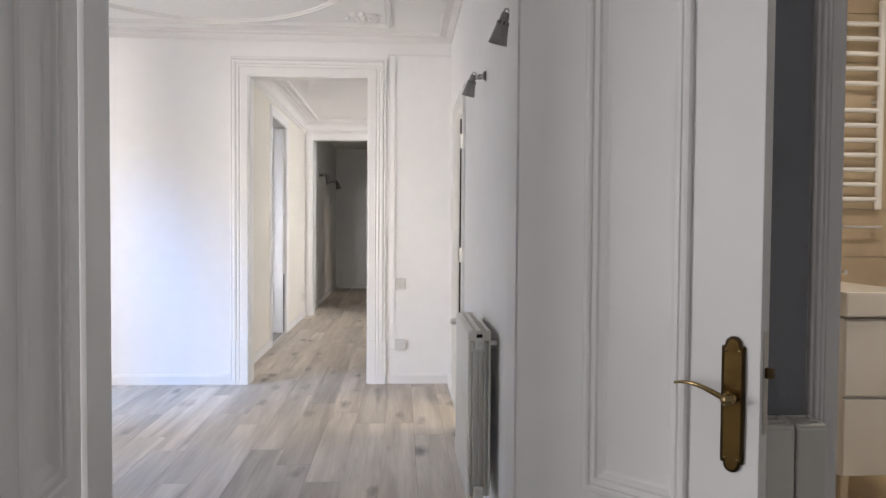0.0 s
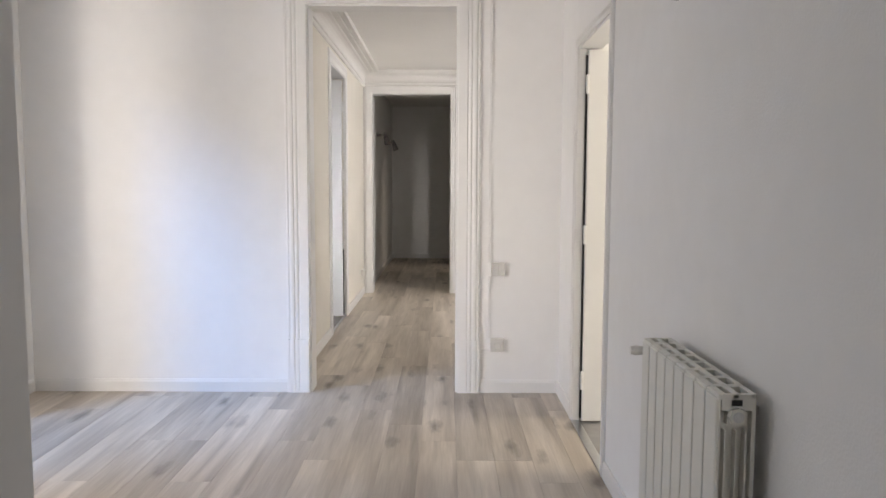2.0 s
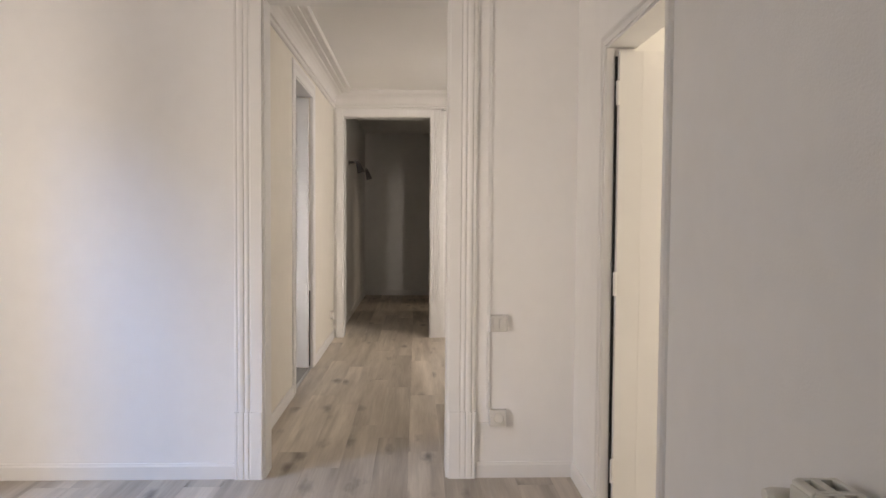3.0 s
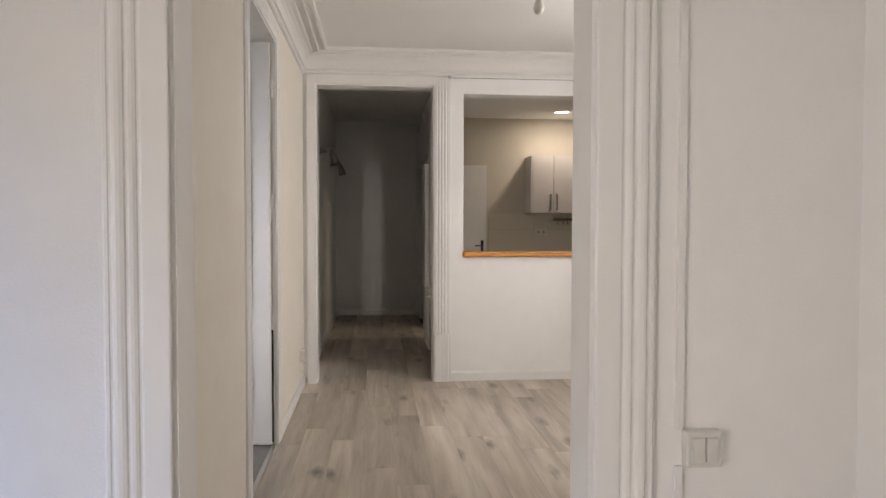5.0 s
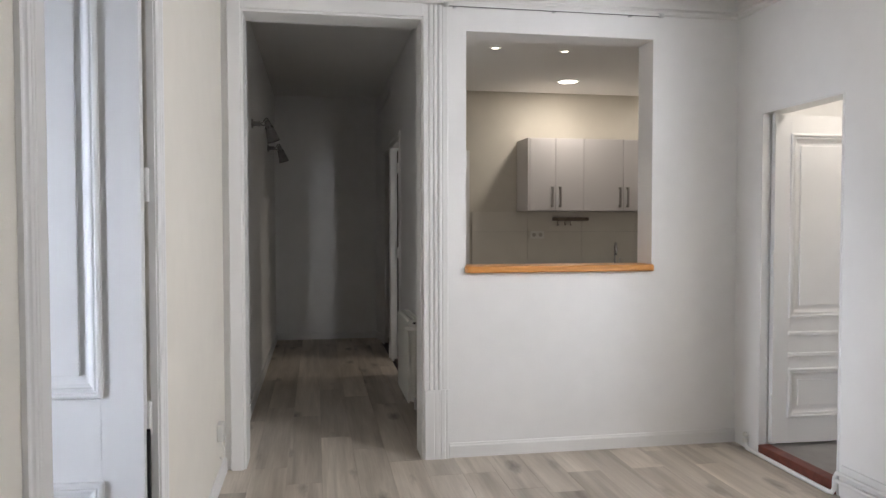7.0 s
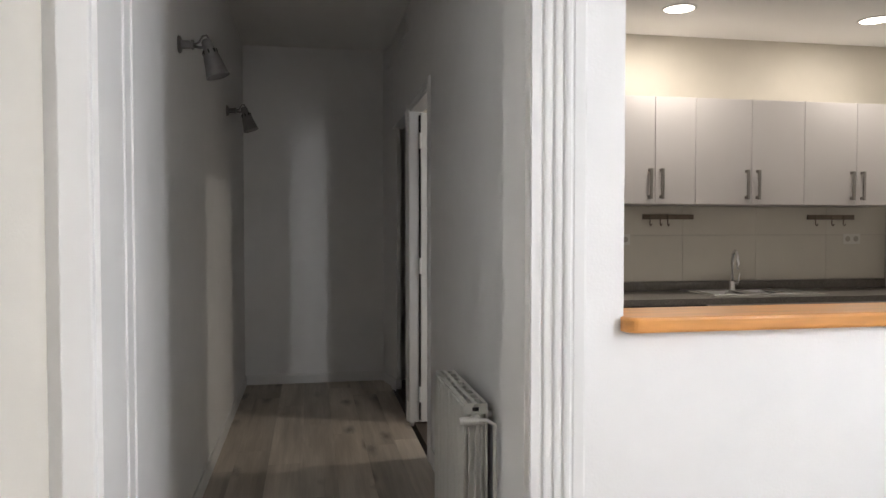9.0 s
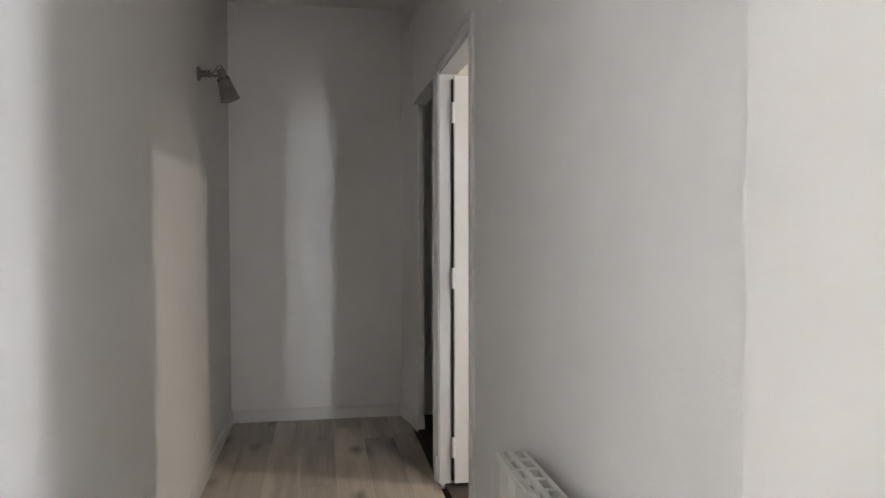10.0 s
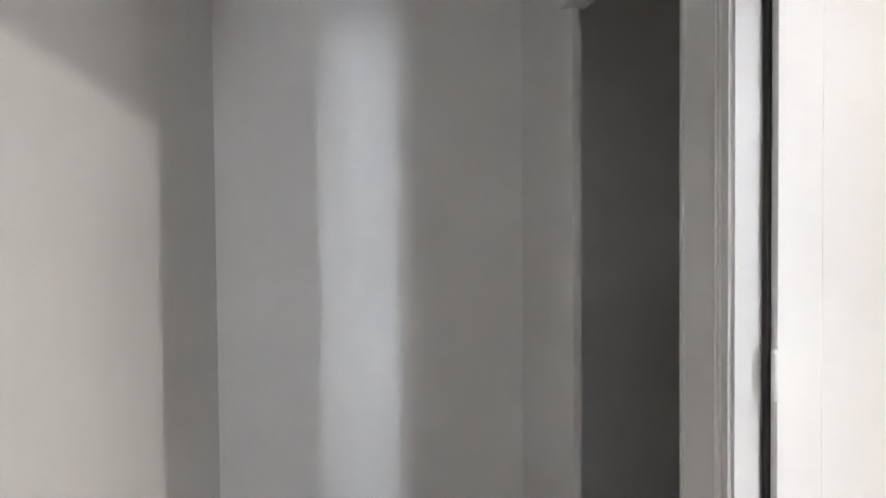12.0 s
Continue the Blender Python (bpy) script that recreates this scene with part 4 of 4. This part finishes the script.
for z in (0.10, 0.17, 0.24):
    part("side_slot", boxes((-0.10, -0.002, z, -0.065, 0.002, z + 0.014)), STEEL, vent, "small grey side slot")

bulb = thing("ceiling_bulb", (1.40, 9.45, 2.83), "bare clear bulb on a short ceiling cord", "light bulb")
bm = bmesh.new()
lathe(bm, ((0, 0), (0.035, 0), (0.035, -0.018), (0.012, -0.03), (0.004, -0.032), (0.004, -0.12), (0, -0.12)))
part("cord", bm, PLASTIC, bulb, smooth=True)
bm = bmesh.new()
lathe(bm, ((0, -0.11), (0.015, -0.112), (0.017, -0.15), (0.0, -0.152)))
part("holder", bm, PLASTIC, bulb, smooth=True)
bm = bmesh.new()
lathe(bm, ((0.013, -0.15), (0.016, -0.165), (0.028, -0.195), (0.031, -0.215), (0.024, -0.238), (0.010, -0.247), (0, -0.248)))
part("glass_bulb", bm, PLASTIC, bulb, "pale glass bulb", smooth=True)

# facade across the patio, out of view behind the washroom wall
facade = thing("patio_facade", (6.6, 9.5, 0), "pale rendered patio facade with red band", "building", kind="structure")
part("wall", boxes((0, -6, -0.3, 0.4, 8, 5.0)), FACADE, facade)
part("red_band", boxes((-0.03, -6, 1.50, 0, 8, 1.62)), REDBAND, facade, "red painted ledge")
# red band placed on the washroom's outer wall to fit the camera's window view
structure("trim_patio_band", boxes((3.09, 10.17, 1.505, 4.9, 10.198, 1.545)), REDBAND, "thin red painted band on the patio wall", "wall band")
for yy in (-2.2, 0.4, 3.0):
    part("window", boxes((-0.02, yy, 2.1, 0.01, yy + 1.1, 3.6)), material("patio_glass", (0.30, 0.34, 0.36), 0.15, grain=0.03), facade)

# ---- kitchen ----
for x, y, r in ((1.76, 13.0, 0.030), (2.335, 13.02, 0.030), (2.78, 14.19, 0.095), (4.22, 14.19, 0.095)):
    lampob = thing("ceiling_downlight", (x, y, 2.77), "lit round recessed ceiling downlight" if r < 0.05 else "lit round white ceiling panel light", "downlight", "kitchen downlights")
    bm = bmesh.new()
    lathe(bm, ((r + 0.016, 0), (r + 0.014, -0.006), (r, -0.009), (r - 0.002, -0.005), (r - 0.002, 0)))
    part("rim", bm, GLOSS, lampob, smooth=True)
    bm = bmesh.new()
    lathe(bm, ((r - 0.002, -0.004), (r * 0.5, -0.006), (0, -0.006)))
    part("diffuser", bm, LED, lampob, "glowing diffuser")
for x, y in ((3.2, 3.4), (3.5, 10.8)):
    lampob = thing("ceiling_downlight", (x, y, 2.70), "lit round white ceiling light", "downlight")
    bm = bmesh.new()
    lathe(bm, ((0.13, 0), (0.125, -0.02), (0.11, -0.026), (0.10, -0.020), (0.10, 0)))
    part("rim", bm, GLOSS, lampob, smooth=True)
    bm = bmesh.new()
    lathe(bm, ((0.10, -0.018), (0.05, -0.022), (0, -0.022)))
    part("diffuser", bm, LED, lampob, "glowing diffuser")


def bar_handle(parent, x, y, z0, z1):
    bm = bmesh.new()
    box(bm, x - 0.010, y - 0.036, z0, x + 0.010, y - 0.024, z1, bevel=0.003)
    for z in (z0 + 0.004, z1 - 0.020):
        box(bm, x - 0.010, y - 0.026, z, x + 0.010, y, z + 0.020, bevel=0.002)
    part("handle", bm, NICKEL, parent, "satin nickel bow handle")


def cabinet(name, x0, x1, y0, y1, z0, z1, split, hz, label, toe=False):
    ob = thing(name, (x0, y0, z0), label, "cabinet", "wall cabinets" if not toe else "base cabinets")
    w, d, h = x1 - x0, y1 - y0, z1 - z0
    part("carcass", boxes((0.001, 0.021, 0, w - 0.001, d, h)), CABINET, ob)
    for a, b, hx in ((0, split - x0, split - x0 - 0.042), (split - x0, w, split - x0 + 0.042)):
        bm = bmesh.new()
        box(bm, a + 0.002, 0.0, 0.002, b - 0.002, 0.019, h - 0.002, bevel=0.0015)
        door = part("door", bm, CABINET, ob)
        bar_handle(door, hx, 0.0, hz[0], hz[1])
    return ob


YC = 14.42
for x0, x1, sp in ((2.468, 3.036, 2.739), (3.036, 3.871, 3.461), (3.871, 4.7, 4.29)):
    cabinet("wall_cabinet", x0, x1, YC, 14.83, 1.518, 2.248, sp, (0.035, 0.240), "pale laminate wall cabinet above the sink")
part_side = boxes((2.448, YC, 1.518, 2.466, 14.83, 2.248))
tagged(mesh_object("cabinet_end_panel", part_side, CABINET), "pale laminate end panel of wall cabinets", "panel")
for x0, x1, sp in ((3.03, 3.87, 3.45), (3.87, 4.71, 4.29)):
    ob = cabinet("base_cabinet", x0, x1, 14.23, 14.81, 0.10, 0.850, sp, (0.50, 0.70), "pale laminate base cabinet below worktop", toe=True)
    part("toe_kick", boxes((0, 0.05, -0.104, x1 - x0, 0.07, 0)), BLACK, ob)
dw = thing("dishwasher", (2.43, 14.23, 0.0), "dark built-in dishwasher under worktop", "dishwasher")
part("body", boxes((0.003, 0.021, 0.0, 0.595, 0.56, 0.848)), APPL, dw)
bm = bmesh.new()
box(bm, 0.003, 0.0, 0.10, 0.595, 0.02, 0.775, bevel=0.003)
part("door", bm, APPL, dw)
bm = bmesh.new()
box(bm, 0.003, -0.004, 0.782, 0.595, 0.02, 0.846, bevel=0.003)
part("control_panel", bm, BLACK, dw)
top = thing("worktop", (2.41, 14.19, 0.852), "dark grey speckled worktop with upstand", "worktop")
part("slab", boxes((0, 0, 0, 0.735, 0.638, 0.040), (1.305, 0, 0, 2.46, 0.638, 0.040), (0.735, 0, 0, 1.305, 0.145, 0.040), (0.735, 0.475, 0, 1.305, 0.638, 0.040)), GRANITE, top)
bm = bmesh.new()
box(bm, 0, 0.60, 0.040, 2.46, 0.630, 0.105, bevel=0.003)
part("upstand", bm, GRANITE, top)
sink = thing("kitchen_sink", (3.10, 14.26, 0.892), "stainless steel double-bowl sink with drainer", "sink")
part("deck", boxes((0, 0, 0, 0.86, 0.075, 0.008), (0, 0.405, 0, 0.86, 0.48, 0.008), (0, 0.075, 0, 0.045, 0.405, 0.008), (0.355, 0.075, 0, 0.405, 0.405, 0.008), (0.615, 0.075, 0, 0.86, 0.405, 0.008)), STEEL, sink)
for x0, x1 in ((0.045, 0.355), (0.405, 0.615)):
    bm = bmesh.new()
    pr = ((-0.014, 0.008), (-0.010, 0.013), (0.0, 0.013), (0.008, 0.006), (0.016, -0.030), (0.030, -0.037))
    rows = [[bm.verts.new((x, y, h)) for x, y in ((x0 + u, 0.075 + u), (x1 - u, 0.075 + u), (x1 - u, 0.405 - u), (x0 + u, 0.405 - u))] for u, h in pr]
    for r, q in zip(rows, rows[1:]):
        for i in range(4):
            bm.faces.new((r[i], r[(i + 1) % 4], q[(i + 1) % 4], q[i]))
    bm.faces.new(rows[-1])
    part("bowl", bm, CHROME, sink, "polished steel bowl")
for k in range(5):
    part("drainer_rib", boxes((0.64 + k * 0.038, 0.09, 0.008, 0.655 + k * 0.038, 0.39, 0.012)), STEEL, sink)
tap = thing("kitchen_tap", (3.48, 14.67, 0.900), "chrome swan-neck kitchen mixer tap", "tap")
bm = bmesh.new()
lathe(bm, ((0, 0), (0.026, 0), (0.026, 0.008), (0.020, 0.014), (0.020, 0.06), (0.014, 0.07), (0, 0.07)))
part("base", bm, CHROME, tap, smooth=True)
bm = bmesh.new()
tube(bm, [(0, 0, 0.06), (0, 0, 0.20)] + [(-0.02 + 0.02 * math.cos(a), -0.065 + 0.065 * math.cos(a), 0.20 + 0.085 * math.sin(a)) for a in [math.pi * k / 10 for k in range(1, 11)]] + [(-0.04, -0.13, 0.16)], 0.013)
part("spout", bm, CHROME, tap, smooth=True)
bm = bmesh.new()
rod(bm, (0.018, 0, 0.045), (0.045, 0, 0.055), 0.012)
rod(bm, (0.045, 0, 0.05), (0.055, -0.01, 0.125), 0.007, 0.005)
part("lever", bm, CHROME, tap)
for x0, hooks in ((2.83, (0.05, 0.13, 0.19)), (4.18, (0.06, 0.2, 0.3))):
    rail = thing("utensil_rail", (x0, 14.826, 1.437), "short brown-grey utensil rail with hooks", "utensil rail", "utensil rails")
    part("bar", boxes((0, -0.047, -0.018, 0.40, -0.030, 0.018), (0.03, -0.031, -0.006, 0.045, 0, 0.006), (0.355, -0.031, -0.006, 0.37, 0, 0.006), bevel=0.002), RAILBROWN, rail)
    for hk in hooks:
        bm = bmesh.new()
        tube(bm, [(hk, -0.05, 0.010), (hk, -0.054, -0.02), (hk, -0.052, -0.055), (hk, -0.066, -0.066), (hk, -0.078, -0.052)], 0.004)
        part("hook", bm, RAILBROWN, rail, smooth=True)
for x in (2.67, 4.59):
    ob = thing("double_socket", (x, 14.824, 1.27), "white double power socket on kitchen wall", "power socket", "kitchen sockets")
    bm = bmesh.new()
    box(bm, -0.075, -0.010, -0.04, 0.075, 0, 0.04, bevel=0.003)
    part("plate", bm, PLASTIC, ob)
    for s in (-1, 1):
        bm = bmesh.new()
        rod(bm, (s * 0.036, -0.009, 0), (s * 0.036, -0.0125, 0), 0.021)
        part("socket_well", bm, GROUT, ob)
# tiled splashback: two courses of large tiles
splash = tagged(mesh_object("wall_splashback", boxes((1.96, 14.822, 0.86, 4.9, 14.83, 1.51)), GROUT), "cream tiled splashback behind worktop", "splashback", kind="structure")
shared = {}
for row, (z0, z1) in enumerate(((0.962, 1.300), (1.303, 1.512))):
    x = 1.965
    while x < 4.88:
        w = min(0.598, 4.89 - x)
        key = (round(w, 3), row)
        if key not in shared:
            bm = bmesh.new()
            box(bm, 0, -0.006, 0, w, 0, z1 - z0, bevel=0.0015)
            me = bpy.data.meshes.new("tile")
            bm.to_mesh(me)
            bm.free()
            me.materials.append(TILE)
            shared[key] = me
        t_ = new("tile", shared[key])
        t_.location = (x, 14.822, z0)
        t_.parent = splash
        x += 0.60

# ---- bathroom glimpse ----
bath = tagged(mesh_object("wall_bathroom_tiles", boxes((1.785, 4.592, 0.17, 4.195, 4.60, 2.70)), GROUT), "beige glazed tiles on bathroom wall", "wall tiles", kind="structure")
bm = bmesh.new()
box(bm, 0, -0.006, 0, 0.397, 0, 0.247, bevel=0.002)
tile_me = bpy.data.meshes.new("tile")
bm.to_mesh(tile_me)
bm.free()
tile_me.materials.append(BEIGETILE)
for i in range(6):
    for k in range(10):
        t_ = new("tile", tile_me)
        t_.location = (1.79 + i * 0.40, 4.592, 0.175 + k * 0.25)
        t_.parent = bath
towel = thing("towel_radiator", (3.20, 4.584, 1.42), "white ladder towel radiator on bathroom wall", "towel radiator")
for x in (0.0, 0.48):
    bm = bmesh.new()
    rod(bm, (x, -0.06, 0), (x, -0.06, 1.05), 0.017)
    part("upright", bm, GLOSS, towel)
for k in range(12):
    bm = bmesh.new()
    rod(bm, (0.0, -0.06, 0.05 + k * 0.075 + (0.06 if k > 6 else 0)), (0.48, -0.06, 0.05 + k * 0.075 + (0.06 if k > 6 else 0)), 0.012)
    part("bar", bm, GLOSS, towel)
for x in (0.0, 0.48):
    bm = bmesh.new()
    rod(bm, (x, -0.05, 0.55), (x, 0, 0.55), 0.010)
    part("wall_bracket", bm, GLOSS, towel)
rail = thing("towel_rail", (3.15, 4.584, 1.33), "plain chrome towel rail under radiator", "towel rail")
bm = bmesh.new()
rod(bm, (0, -0.06, 0), (0.55, -0.06, 0), 0.010)
rod(bm, (0.02, -0.06, 0), (0.02, 0, 0), 0.012)
rod(bm, (0.53, -0.06, 0), (0.53, 0, 0), 0.012)
part("bar", bm, CHROME, rail)
van = thing("bathroom_vanity", (3.02, 3.72, 0.17), "white two-drawer bathroom vanity with basin", "vanity")
part("carcass", boxes((0.0, 0.02, 0.16, 0.30, 0.56, 0.79)), GLOSS, van)
for z0, z1 in ((0.165, 0.47), (0.485, 0.785)):
    bm = bmesh.new()
    box(bm, 0.0, 0.0, z0, 0.30, 0.018, z1, bevel=0.003)
    part("drawer_front", bm, GLOSS, van)
bm = bmesh.new()
box(bm, -0.008, -0.01, 0.80, 0.33, 0.57, 0.90, bevel=0.008)
part("basin", bm, CERAMIC, van, "white ceramic basin")
for x, y in ((0.03, 0.04), (0.27, 0.04), (0.03, 0.54), (0.27, 0.54)):
    bm = bmesh.new()
    rod(bm, (x, y, 0), (x, y, 0.16), 0.015)
    part("leg", bm, CHROME, van)
bm = bmesh.new()
rod(bm, (0.12, 0.30, 0.90), (0.12, 0.30, 0.98), 0.016)
rod(bm, (0.12, 0.30, 0.97), (0.12, 0.20, 0.965), 0.010)
part("tap", bm, CHROME, van)

# ---- laminate floor, plank by plank ----
floor = tagged(mesh_object("floor", boxes((-1.92, 2.74, -0.12, 1.69, 7.08, -0.010), (-0.17, 7.08, -0.12, 3.0, 11.66, -0.010), (-0.17, 11.66, -0.12, 1.11, 16.3, -0.010)), UNDER), "grey-beige oak laminate plank floor", "floor", kind="structure")
rng = random.Random(11)
PW, PL, GAP = 0.192, 1.38, 0.0005
plank_meshes = {}


def plank(x0, x1, y0, y1):
    w, l = round(x1 - x0 - GAP, 4), round(y1 - y0 - GAP, 4)
    if w < 0.01 or l < 0.02:
        return
    if (w, l) not in plank_meshes:
        c = 0.0009
        v = [(0, 0, -0.009), (w, 0, -0.009), (w, l, -0.009), (0, l, -0.009), (0, 0, -c), (w, 0, -c), (w, l, -c), (0, l, -c), (c, c, 0), (w - c, c, 0), (w - c, l - c, 0), (c, l - c, 0)]
        f = [(8, 9, 10, 11)] + [(i, (i + 1) % 4, 4 + (i + 1) % 4, 4 + i) for i in range(4)] + [(4 + i, 4 + (i + 1) % 4, 8 + (i + 1) % 4, 8 + i) for i in range(4)]
        me = bpy.data.meshes.new("plank")
        me.from_pydata(v, [], f)
        me.materials.append(OAK)
        plank_meshes[(w, l)] = me
    ob = new("plank", plank_meshes[(w, l)])
    ob.location = (x0, y0, 0)
    ob.parent = floor


rx = -1.92
row = 0
while rx < 3.0:
    spans = [(lo, hi, max(rx, xa), min(rx + PW, xb)) for xa, xb, lo, hi in ((-1.92, 1.69, 2.74, 7.08), (-0.17, 3.0, 7.08, 11.66), (-0.17, 1.11, 11.66, 16.3)) if min(rx + PW, xb) - max(rx, xa) > 0.01]
    merged = []
    for lo, hi, a, b in spans:
        if merged and abs(merged[-1][1] - lo) < 1e-6 and abs(merged[-1][2] - a) < 1e-6 and abs(merged[-1][3] - b) < 1e-6:
            merged[-1][1] = hi
        else:
            merged.append([lo, hi, a, b])
    for lo, hi, a, b in merged:
        y = lo
        nxt = lo + round(PL * (0.2 + 0.2 * rng.randrange(0, 5)), 3)
        while y < hi:
            plank(a, b, y, min(nxt, hi))
            y, nxt = nxt, nxt + PL
    rx += PW
    row += 1
